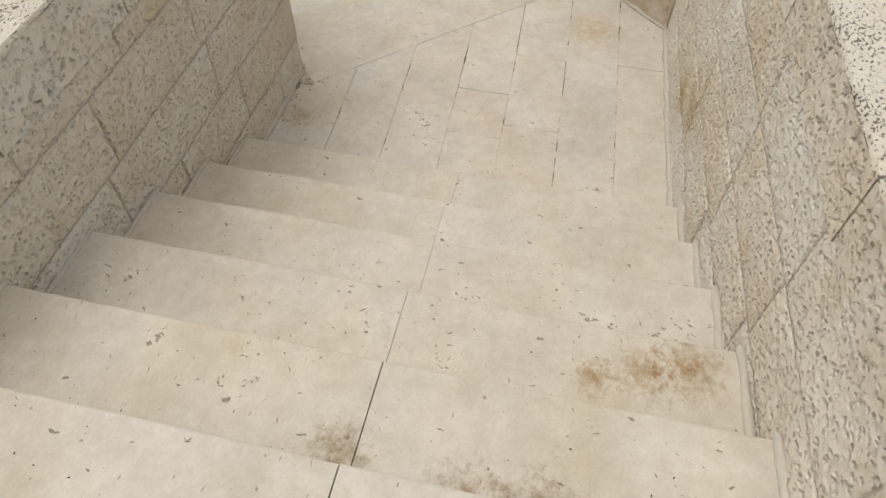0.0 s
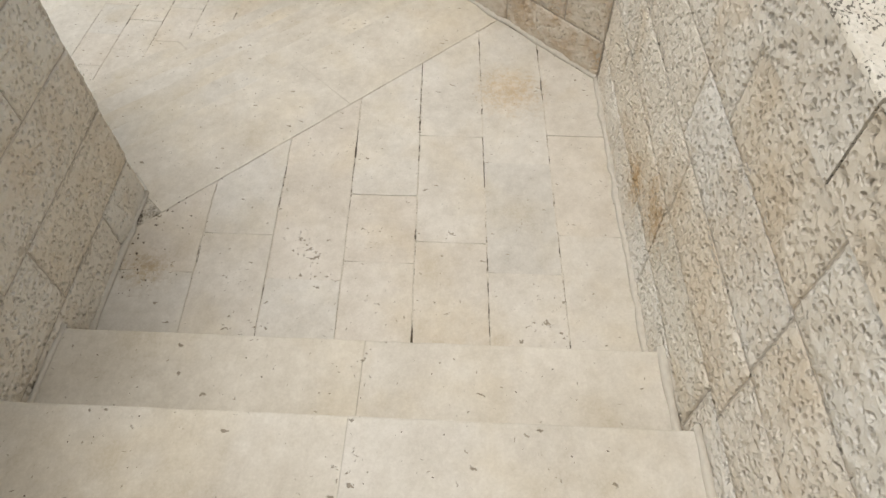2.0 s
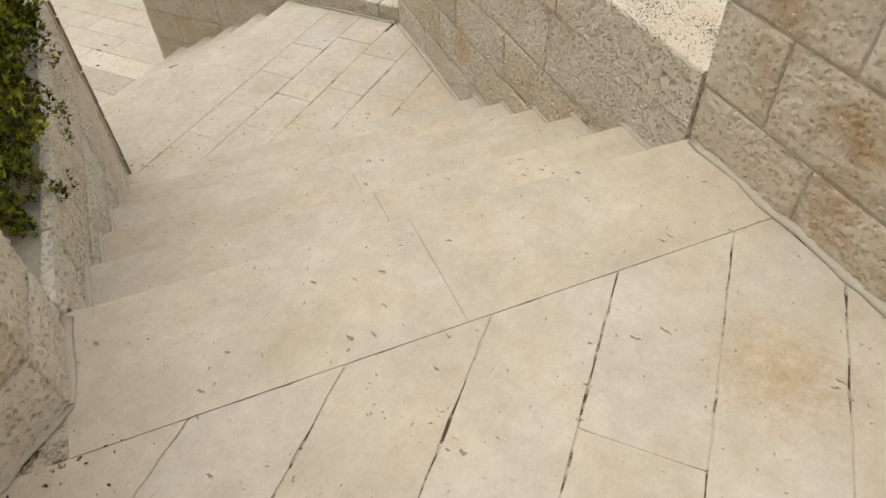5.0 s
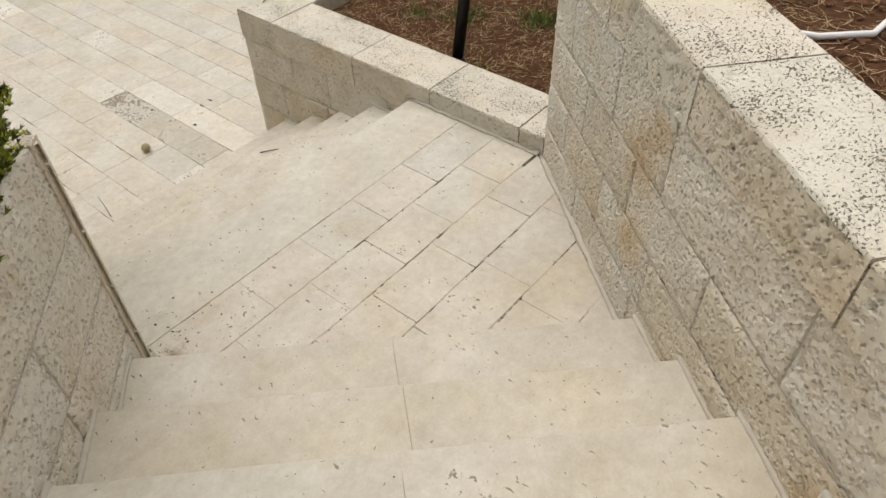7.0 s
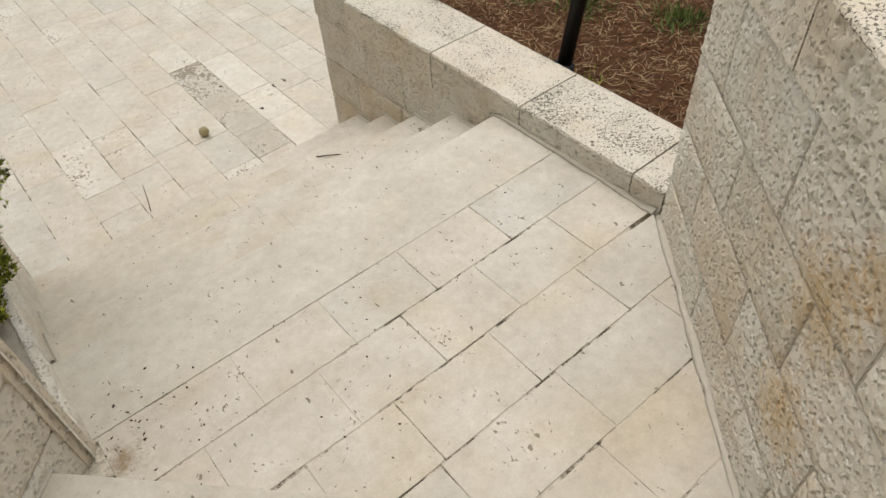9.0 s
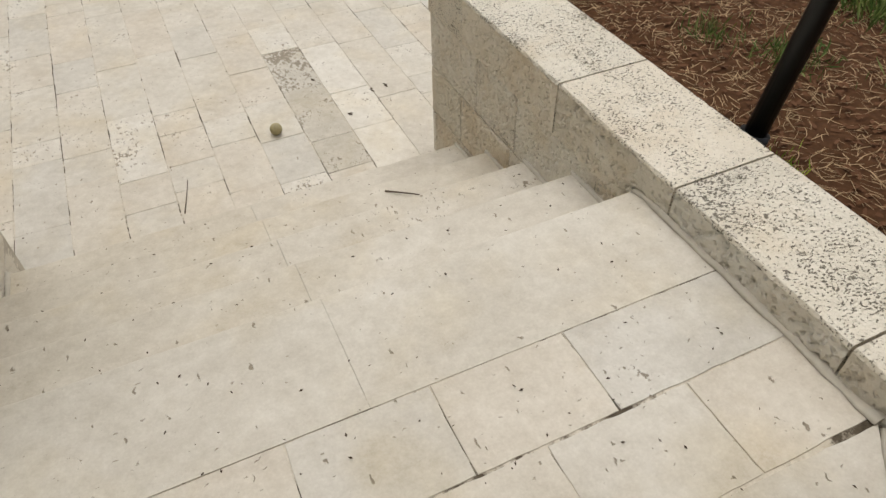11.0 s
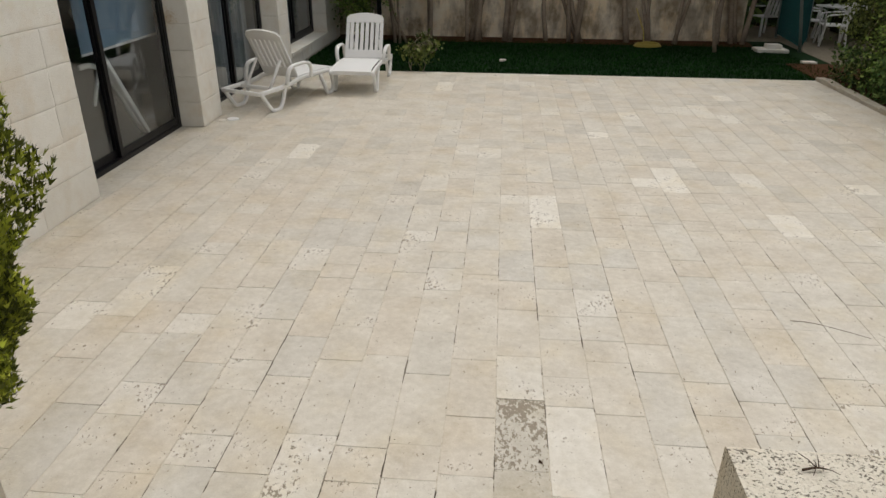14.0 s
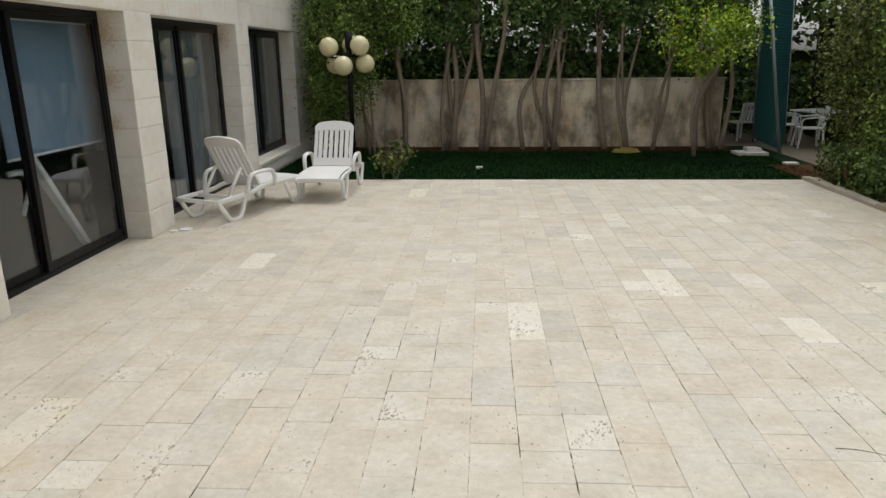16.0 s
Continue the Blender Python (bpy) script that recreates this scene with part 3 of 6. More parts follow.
def nose2(k, o):
    """Along the middle flight: where nose k lies at o across it."""
    return 1.022 + T2 * k + (0.084 + 0.014 * k) * o / W2L


def joint2(o):
    return 0.622 + 0.024 * o


for k in range(6):
    z = L1 - k * R
    mid = 0.93 + random.uniform(-0.03, 0.03)
    for a, b in ((0.004, mid), (mid, W2L + 0.01)):
        back = (lambda o: joint2(o)) if k == 0 else (lambda o: nose2(k - 1, o) - 0.02)
        slab_step(stairs2, [p2(nose2(k, a), a), p2(nose2(k, b), b), p2(back(b), b), p2(back(a), a)], z, R + 0.04)
prism("stair_core", [p2(0.5, 0), p2(nose2(5, 0) - 0.03, 0), p2(nose2(5, W2L) - 0.03, W2L), p2(0.5, W2L)], -0.2, L2 + 0.03, M_MORT, stairs2)
prism("stair_core", [p2(0.5, 0), p2(nose2(2, 0) - 0.03, 0), p2(nose2(2, W2L) - 0.03, W2L), p2(0.5, W2L)], L2, L2 + 3 * R, M_MORT, stairs2)

Y3 = -2.113
for k in range(5):
    z = L2 - k * R
    y0 = Y3 + T3 * k
    y1 = -2.49 if k == 0 else Y3 + T3 * (k - 1) - 0.02
    mid = -1.024 - 0.004 * k
    for a, b in ((XL - 0.01, mid), (mid, 0.01)):
        slab_step(stairs3, [Vector((a, y0)), Vector((b, y0)), Vector((b, y1)), Vector((a, y1))], z, R + 0.09)
prism("stair_core", [Vector((XL, -2.5)), Vector((0, -2.5)), Vector((0, -1.2)), Vector((XL, -1.2))], -0.2, 0.3, M_MORT, stairs3)

# ---------------------------------------------------------------- walls
TW = 0.37
COURSE = [0.25, 0.24, 0.255, 0.25]
# beside the upper flight
COPE_1 = [0.9, 0.8, 0.8, 0.75]
a, b = p1(-T1 * STEPS1 - 1.5, right_of(-T1 * STEPS1 - 1.5)), C1
wall_1 = core("wall_1", b, a, TW, L1 - 0.2, 2.97, "hammer-dressed limestone wall beside the upper steps")
clad(wall_1, b, a, L1 - 0.06, 2.975, [0.25, 0.25, 0.24, 0.25], seed=3, lengths=(0.4, 0.85))
coping(wall_1, b, a, 3.18, 3.18, 0.205, TW, COPE_1, seed=1)
# tall wall at the end of the upper landing
e = p2(1.03, 0)
wall_2 = core("wall_2", e, C1, TW, L1 - 0.2, 3.1, "tall stained limestone wall at the turn of the steps")
clad(wall_2, e, C1, L1 - 0.06, 3.16, [0.25, 0.27, 0.24], seed=8, lengths=(0.4, 0.6), relief=0.008, mat=M_RUST, step=0.009)
# retaining wall beside the middle flight
wall_3 = core("wall_3", C2, e, TW, L2 - 0.2, 1.82, "limestone retaining wall beside the middle steps")
clad(wall_3, C2, e, L2 - 0.06, 1.825, [0.26, 0.25, 0.255], seed=13, lengths=(0.4, 0.8))
coping(wall_3, C2, e, 2.025, 2.025, 0.2, TW, [0.6, 0.67, 0.75, 0.84], seed=4)
# low wall beside the lower flight, with its return along the terrace
c4, d4 = Vector((0.0, -0.545)), Vector((0.0, -3.039))
wall_4 = core("wall_4", c4 + Vector((0, 0)), d4, 0.36, TZ - 0.2, 0.73, "low limestone planter wall beside the lower steps")
clad(wall_4, c4, d4, TZ - 0.02, 0.735, [0.27, 0.26, 0.26], seed=21, lengths=(0.32, 0.6))
coping(wall_4, Vector((0, -0.9)), d4, 0.94, 0.925, 0.205, 0.37, [0.745, 0.62, 0.62], seed=5)
XE = 4.43
wall_5 = core("wall_5", Vector((XE, -0.545)), Vector((0.013, -0.545)), 0.33, TZ - 0.2, 0.73, "low limestone planter wall facing the terrace")
clad(wall_5, Vector((XE, -0.545)), Vector((0.0, -0.545)), TZ - 0.02, 0.735, [0.27, 0.26, 0.26], seed=22, lengths=(0.4, 0.7), step=0.05)
coping(wall_5, Vector((XE, -0.545)), Vector((-0.004, -0.545)), 0.94, 0.94, 0.205, 0.35, [0.8, 0.75, 0.83, 0.7], seed=6)
clad(wall_5, Vector((0.37, -0.887)), Vector((XE, -0.887)), 0.5, 0.735, [0.235], M_DARK_HEWN, (0.5, 0.8), seed=24, step=0.014)
# walls on the other side
a, b = p1(-T1 * STEPS1 - 1.5, W1L), PIER1
wall_7 = core("wall_7", a, b, 0.3, L1 - 0.2, 2.86, "hammer-dressed limestone wall beside the upper steps")
clad(wall_7, a, b, L1 - 0.06, 2.865, [0.25, 0.26, 0.26, 0.26], seed=31, lengths=(0.4, 0.75))
coping(wall_7, a, b, 3.08, 3.08, 0.215, 0.3, [0.7, 0.8, 0.65], seed=7)
E2 = p2(1.09, W2L)
wl_end = prism('wall_fill', [PIER1 + N2 * 0.011, E2 + N2 * 0.011, E2 + N2 * 0.32, PIER1 + N2 * 0.32 - U1 * 0.1], L1 - 0.2, 2.87, M_MORT, wall_7)
clad(wall_7, PIER1, E2, L1 - 0.06, 2.865, [0.25, 0.26, 0.26, 0.26], seed=33, lengths=(0.3, 0.4), relief=0.008, step=0.009)
coping(wall_7, PIER1, E2, 3.08, 3.08, 0.215, 0.3, [0.4], seed=9)
wall_8 = core("wall_8", PIER1, PIER2, 0.3, L2 - 0.2, 1.83, "limestone wall beside the middle steps under a hedge")
clad(wall_8, E2 + U2 * 0.006, PIER2, L2 - 0.06, 1.85, [0.27, 0.25, 0.26], seed=37, lengths=(0.45, 0.85))
a, b = Vector((XL, PIER2.y)), Vector((XL, -0.6))
wall_9 = core("wall_9", a, b, 0.3, TZ - 0.2, 0.9, "limestone wall beside the lower steps under a hedge")
clad(wall_9, a, b, TZ - 0.02, 0.91, [0.24, 0.25, 0.24], seed=41, lengths=(0.45, 0.8), relief=0.0045)
clad(wall_9, b, b - Vector((0.9, 0)), TZ - 0.02, 0.91, [0.24, 0.25, 0.24], seed=43, lengths=(0.4, 0.6), relief=0.0045)
prism("wall_fill", [b + Vector((0, -0.012)), b + Vector((-0.9, -0.012)), b + Vector((-0.9, -0.3)), b + Vector((-0.02, -0.3))], -0.2, 0.9, M_MORT, wall_9)
clad(wall_8, PIER2, PIER2 - Vector((0.5, -0.06)), TZ, 1.85, [0.27, 0.25, 0.26], seed=47, lengths=(0.4, 0.6))

prism('wall_fill', [PIER1 - U1 * 0.12 + N1 * 0.012, PIER1 + N1 * 0.006 + N2 * 0.004, p2(0.95, W2L + 0.01), p2(0.95, W2L + 0.28), PIER1 - U1 * 0.12 + N1 * 0.25], L1 - 0.2, 1.84, M_MORT, wall_8)
prism("quoin", [p2(2.875, W2L - 0.004), p2(2.936, W2L - 0.004), p2(2.936, W2L + 0.07), p2(2.875, W2L + 0.07)], L2 - 0.06, 1.853, M_WALL, wall_8)
# mortar fillets where floors and steps meet the walls
fil = tagged(new("mortar_fillet_upper"), "cracked mortar fillet between paving and wall", "trim", kind="structure")


def fillet(a, b, z, side):
    u = (b - a).normalized()
    nn = Vector((-u.y, u.x)) * side
    vs, m = [], max(2, int((b - a).length / 0.05))
    for i in range(m + 1):
        p = a + (b - a) * i / m
        w, h = 0.017 + random.gauss(0, 0.004), 0.012 + random.gauss(0, 0.004)
        for q, zz in ((p - nn * 0.02, z + h), (p + nn * w * 0.5, z + h * 0.7), (p + nn * w, z + 0.002), (p - nn * 0.02, z - 0.02)):
            vs.append((q.x, q.y, zz))
    fs = [(i * 4 + j, i * 4 + (j + 1) % 4, (i + 1) * 4 + (j + 1) % 4, (i + 1) * 4 + j) for i in range(m) for j in range(4)]
    fs += [(0, 1, 2, 3), (m * 4 + 3, m * 4 + 2, m * 4 + 1, m * 4)]
    piece("fillet", vs, fs, M_FILLET, fil, True)


def stepped_fillet(points, wide=0.011):
    """A bead of mortar that climbs with the steps along a wall."""
    line = []
    for a, b in zip(points, points[1:]):
        m = max(1, int((b - a).length / 0.06))
        line += [a.lerp(b, i / m) for i in range(m)]
    bm, seg, rings = bmesh.new(), 6, []
    line.append(points[-1])
    for i, p in enumerate(line):
        d = (line[min(i + 1, len(line) - 1)] - line[max(i - 1, 0)]).normalized()
        side = Vector((-d.y, d.x, 0)) if Vector((d.x, d.y)).length > 0.1 else (rings[-1][1] if rings else Vector((0, 1, 0)))
        side = side.normalized()
        up, rad = d.cross(side), wide * random.uniform(0.7, 1.25)
        rings.append(([bm.verts.new(p + (side * math.cos(t) + up * math.sin(t)) * rad) for t in [2 * math.pi * k / seg for k in range(seg)]], side))
    for (q, _), (w, _) in zip(rings, rings[1:]):
        for k in range(seg):
            bm.faces.new((q[k], q[(k + 1) % seg], w[(k + 1) % seg], w[k]))
    part("fillet", bm, M_FILLET, fil, smooth=True)


for o, wide in ((None, 0.016), (W1L - 0.002, 0.01)):
    pts = []
    for k in range(STEPS1):
        for s0, z in ((-T1 * k + 0.005, L1 + k * R), (-T1 * k + 0.006, L1 + (k + 1) * R)):
            q = p1(s0, right_of(s0) + 0.004 if o is None else o)
            pts.append(Vector((q.x, q.y, z)))
    stepped_fillet(pts, wide)
for o in (0.0, W2L - 0.002):
    pts = []
    for k in range(6):
        for z in (L1 - k * R, L1 - (k + 1) * R if k < 5 else L2):
            q = p2(nose2(k, o) + 0.004, o)
            pts.append(Vector((q.x, q.y, z)))
    stepped_fillet(pts)
for x in (-0.002, XL + 0.002):
    stepped_fillet([Vector((x, Y3 + T3 * k + 0.004, z)) for k in range(5) for z in (L2 - k * R, L2 - (k + 1) * R if k < 4 else TZ)])
fillet(p1(0.01, right_of(0.01)), C1, L1, 1)
fillet(C1, p2(1.0, 0), L1, 1)
fillet(p1(0.01, W1L), PIER1, L1, -1)
fillet(PIER1, p2(1.08, W2L), L1, -1)
fillet(p2(2.66, 0), C2, L2, 1)
fillet(C2 + Vector((0, 0.02)), Vector((0, Y3)), L2, 1)

# ---------------------------------------------------------------- landings
floor_1 = tagged(prism("floor_landing_upper", [p1(-0.05, right_of(0)), C1, p2(0.64, 0), p2(0.66, W2L), PIER1, p1(-0.05, W1L)], L1 - 0.3, L1 - 0.003, M_JOINT), "landing paved with long honed limestone slabs", "floor", kind="structure")
floor_2 = tagged(prism("floor_landing_lower", [p2(nose2(5, 0) - 0.06, 0), C2, Vector((0, -2.45)), Vector((XL, -2.45)), Vector((XL - 0.03, PIER2.y)), p2(nose2(5, W2L) - 0.06, W2L)], -0.2, L2 - 0.003, M_JOINT), "landing paved with honed limestone slabs", "floor", kind="structure")


def in_convex(poly, lines):
    for a, b in lines:
        poly = clip(poly, a, b)
        if len(poly) < 3:
            return []
    return poly


# rows of the upper landing run on from the steps
row = [-1.02, -0.622, -0.344, -0.07, 0.2, 0.483, 0.757, W1L + 0.06]
lines1 = [(p2(joint2(0), 0), p2(joint2(W2L), W2L)), (p2(0, 0.012), p2(1, 0.012)), (p1(0, right_of(0) + 0.006), p1(1, right_of(1) + 0.006)), (p1(1, W1L - 0.01), p1(0, W1L - 0.01))]
cuts1 = [[0.572, 1.116], [0.388, 0.947], [0.521, 1.092], [0.416, 0.748], [0.327], [0.527], [0.34]]


def pr(s, o):
    """A place on the upper landing, whose rows lie a little askew to the steps."""
    return p1(s, o + 0.04 * (s - 1.4))


for i in range(7):
    cut = [0.002] + cuts1[i] + [2.4]
    for s0, s1 in zip(cut, cut[1:]):
        poly = in_convex([pr(s0, row[i]), pr(s1, row[i]), pr(s1, row[i + 1]), pr(s0, row[i + 1])], lines1 + [(p1(0.002, 1), p1(0.002, -1))])
        if len(poly) >= 3:
            tile(poly, L1, M_PAVE, floor_1, joint=0.0015, cross=0.0002, axis=U1, chamfer=0.0007, wild=1.8)

# rows of the lower landing run across
rows2 = [-2.49, -2.745, -3.004, -3.262, -3.52, -3.78, -4.0]
cuts2 = [[0.0, -0.511, -0.878, -1.231, -1.585, -2.2], [0.0, -0.329, -0.71, -1.052, -1.394, -1.8, -2.2], [0.0, -0.45, -0.877, -1.277, -1.6, -2.2], [0.0, -0.35, -0.825, -1.3, -2.0], [0.0, -0.45, -0.91, -1.4], [0.0, -0.6, -1.2]]
lines2 = [(p2(nose2(5, W2L) + 0.004, W2L), p2(nose2(5, 0) + 0.004, 0)), (p2(0, 0.012), p2(1, 0.012)), (p2(1, W2L), p2(0, W2L))]
for i in range(6):
    for x1, x0 in zip(cuts2[i], cuts2[i][1:]):
        y1, y0 = rows2[i], rows2[i + 1]
        poly = in_convex([Vector((max(x0, XL + 0.01), y0)), Vector((min(x1, -0.01), y0)), Vector((min(x1, -0.01), y1)), Vector((max(x0, XL + 0.01), y1))], lines2)
        if len(poly) >= 3:
            tile(poly, L2, M_PAVE, floor_2, joint=0.0019, cross=0.0008, axis=Vector((1, 0)), chamfer=0.0012, wild=2.2)

# ---------------------------------------------------------------- terrace
YF, XR, XFAC = 9.55, 4.43, -4.184
terrace = tagged(prism("floor_terrace", [Vector((XFAC - 0.5, -0.95)), Vector((XR, -0.95)), Vector((XR, YF - 0.01)), Vector((XFAC - 0.5, YF - 0.01))], TZ - 0.4, TZ - 0.003, M_JOINT), "wide terrace paved with honed limestone slabs", "floor", kind="structure")
rt = random.Random(5)
PITCH = 0.2525
far_v, far_f = [], []
X0 = -0.59 - PITCH * 16
near_count = 0
for i in range(36):
    x0 = X0 + PITCH * i
    x1 = x0 + PITCH
    if x1 < XFAC - 0.4 or x0 > XR - 0.03:
        continue
    x0, x1 = max(x0, XFAC - 0.38), min(x1, XR)
    cuts = [Y3 + 4 * T3 + 0.004 if -2.1 < x0 < 0.0 else (-0.53 if x0 >= -0.02 else -0.95)]
    y = cuts[0] + rt.uniform(0.12, 0.4)
    while y < YF - 0.12:
        cuts.append(y)
        y += rt.choice((0.22, 0.27, 0.33, 0.38, 0.42, 0.5, 0.6, 0.72)) * rt.uniform(0.93, 1.07)
    cuts.append(YF)
    for y0, y1 in zip(cuts, cuts[1:]):
        poly = [Vector((x0, y0)), Vector((x1, y0)), Vector((x1, y1)), Vector((x0, y1))]
        if y1 < 3.6 and -3.0 < x0 < 2.6 and near_count < 300:
            near_count += 1
            worn = i == 16 and -0.7 < y0 and y1 < 1.0
            fresh = i in (17, 18) and -0.9 < y0 and y1 < 1.1
            tile(poly, TZ, M_PAVE_WORN if worn else M_PAVE_PALE if fresh and (i == 17 or y0 > 0.4) else M_PAVE, terrace, joint=0.0017, cross=0.0007, axis=Vector((0, 1)), chamfer=0.001, wild=1.5)
        else:
            q = inset(ccw(poly), 0.0014)
            data = prism_data(q, TZ + rt.uniform(-0.001, 0.001), 0.03, 0.001, 0.0012)
            if data:
                o = len(far_v)
                far_v += data[0]
                far_f += [tuple(o + k for k in f) for f in data[1]]
rest = piece("far_paving", far_v, far_f, M_PAVE_I, terrace, label="honed limestone slabs of the far terrace")
tagged(rest, kind="stuff")

# ---------------------------------------------------------------- more materials
M_BLACK = simple("black_aluminium", (0.012, 0.012, 0.013), 0.4, 0.6, 0.2, 30)
M_WHITE = simple("white_plastic", (0.78, 0.77, 0.74), 0.38, 0.0, 0.05, 6)
M_GLASS = glassy("window_glass")
M_BARK = simple("grey_brown_bark", (0.3, 0.235, 0.175), 0.9, 0, 0.45, 20, 0.9)
M_TWIG = simple("dry_twig", (0.07, 0.045, 0.03), 0.9, 0, 0.4, 40, 0.4)
M_SOIL = simple("red_brown_soil", (0.075, 0.036, 0.017), 0.98, 0, 0.7, 34, 1.0)
M_NEEDLE = simple("dry_needles", (0.4, 0.28, 0.155), 0.9, 0, 0.5, 9)
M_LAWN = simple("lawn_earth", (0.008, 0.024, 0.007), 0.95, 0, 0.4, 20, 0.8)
M_THUJA = leafy("conifer_sprays", (0.04, 0.045, 0.012), (0.14, 0.165, 0.022), (0.48, 0.52, 0.06), 5.0, 0.38)
M_LEAF = leafy("dark_leaves", (0.03, 0.06, 0.018), (0.08, 0.14, 0.04), (0.23, 0.32, 0.1), 2.0, 0.3)
M_LIME = leafy("lime_leaves", (0.1, 0.18, 0.018), (0.26, 0.4, 0.035), (0.55, 0.64, 0.08), 3.5, 0.3)
M_WEED = leafy("weed_blades", (0.05, 0.09, 0.02), (0.1, 0.16, 0.04), (0.24, 0.28, 0.09), 3.0, 0.2)
M_MID = leafy("mid_green_leaves", (0.05, 0.085, 0.02), (0.14, 0.21, 0.045), (0.34, 0.44, 0.11), 2.0, 0.3)
M_SHRUB = leafy("shrub_leaves", (0.045, 0.06, 0.018), (0.095, 0.12, 0.03), (0.24, 0.27, 0.075), 2.0, 0.3)
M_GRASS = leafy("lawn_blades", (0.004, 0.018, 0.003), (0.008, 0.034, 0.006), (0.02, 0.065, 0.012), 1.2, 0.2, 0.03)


def streaked(name, base, dark):
    """Old render with rain streaks and blotches."""
    m, n, l, b = nodes_of(name)
    pos = n.new("ShaderNodeNewGeometry").outputs["Position"]
    mp = n.new("ShaderNodeMapping")
    mp.inputs["Scale"].default_value = (2.2, 2.2, 0.8)
    l.new(pos, mp.inputs["Vector"])
    run = ramp(n, l, noise_tex(n, l, mp.outputs["Vector"], 1.0, 6, 0.65), [(0.44, 0.0), (0.58, 0.85)])
    col = blend(n, l, "MIX", run, base, dark)
    col = blend(n, l, "SOFT_LIGHT", 0.9, col, ramp(n, l, noise_tex(n, l, pos, 1.9, 8, 0.72), [(0.36, 0.12), (0.64, 0.8)]))
    l.new(col, b.inputs["Base Color"])
    b.inputs["Roughness"].default_value, b.inputs["Specular IOR Level"].default_value = 0.95, 0.1
    bp = n.new("ShaderNodeBump")
    bp.inputs["Strength"].default_value, bp.inputs["Distance"].default_value = 0.4, 0.01
    l.new(noise_tex(n, l, pos, 30.0, 6, 0.7), bp.inputs["Height"])
    l.new(bp.outputs["Normal"], b.inputs["Normal"])
    return m


M_RENDER = streaked("weathered_render", (0.86, 0.74, 0.56), (0.34, 0.275, 0.2))
# near-black fill: paints in the shade inside and behind foliage
M_SHADE = simple("foliage_shade", (0.026, 0.03, 0.01), 0.98, 0, 0.6, 30, 1.0)
M_GLOBE = simple("cream_lamp_glass", (0.78, 0.70, 0.42), 0.25, 0, 0.05, 9)
M_ROOM = simple("room_plaster", (0.30, 0.34, 0.40), 0.9, 0, 0.08, 2)
M_RFLOOR = simple("room_floor", (0.22, 0.2, 0.17), 0.4, 0, 0.15, 5)
M_CURT = simple("grey_curtain", (0.33, 0.34, 0.35), 0.95, 0, 0.08, 30)
M_BALL = simple("olive_ball", (0.34, 0.29, 0.15), 0.7, 0, 0.25, 60, 0.4)
M_NET = simple("green_net", (0.02, 0.12, 0.12), 0.8, 0, 0.2, 12)
M_STEEL = simple("galvanised_pole", (0.35, 0.4, 0.4), 0.5, 0.5, 0.15, 15)
M_HOSE = simple("yellow_hose", (0.45, 0.34, 0.07), 0.5, 0, 0.1, 10)

# ---------------------------------------------------------------- kerb and lawn
M_KERB = hewn("weathered_kerb", [(0.42, 0.37, 0.29), (0.5, 0.45, 0.36), (0.36, 0.32, 0.25)], pits=50, dirt_shade=0.5, depth=0.008, stain=0.7)
kerb = tagged(prism("kerb", [Vector((XR + 0.012, -0.9)), Vector((XR + 0.13, -0.9)), Vector((XR + 0.13, YF)), Vector((XR + 0.012, YF))], -0.3, TZ + 0.045, M_MORT), "low limestone kerb between terrace and bed", "kerb", kind="structure")
y, i = -0.53, 0
while y < YF - 0.1:
    ln = min((0.55, 0.7, 0.62, 0.8)[i % 4], YF + 0.02 - y)
    a, b = Vector((XR + 0.145, y + 0.006)), Vector((XR + 0.145, y + ln - 0.006))
    top_block("kerb_stone", b + Vector((-0.145, 0)), a + Vector((-0.145, 0)), TZ + 0.05 + 0.012 * (i % 3), TZ + 0.045 + 0.01 * (i % 2), Vector((1, 0)), 0.145, 0.1, kerb, M_KERB)
    y, i = y + ln, i + 1

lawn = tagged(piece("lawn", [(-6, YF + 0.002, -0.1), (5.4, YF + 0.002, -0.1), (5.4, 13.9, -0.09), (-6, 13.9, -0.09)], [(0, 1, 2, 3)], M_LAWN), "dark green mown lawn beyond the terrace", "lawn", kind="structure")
edge = tagged(piece("trim", [(-4.6, YF, -0.3), (XR, YF, -0.3), (XR, YF, TZ - 0.02), (-4.6, YF, TZ - 0.02)], [(0, 1, 2, 3)], M_MORT), "mortared edge of the terrace", "trim", kind="structure")


def blades(name, count, x0, x1, y0, y1, z, h, mat, seed, width=0.006):
    rg = np.random.default_rng(seed)
    p = np.stack([rg.uniform(x0, x1, count), rg.uniform(y0, y1, count), np.full(count, z)], 1)
    ang = rg.uniform(0, 6.283, count)
    side = np.stack([np.cos(ang), np.sin(ang), 0 * ang], 1) * width
    tip = np.stack([rg.normal(0, 0.012, count), rg.normal(0, 0.012, count), h * rg.uniform(0.6, 1.2, count)], 1)
    v = np.stack([p - side, p + side, p + tip], 1).reshape(-1, 3)
    return piece(name, v.tolist(), np.arange(3 * count).reshape(-1, 3).tolist(), mat)


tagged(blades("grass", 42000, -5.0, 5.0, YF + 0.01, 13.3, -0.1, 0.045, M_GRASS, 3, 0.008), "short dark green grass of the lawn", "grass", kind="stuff")


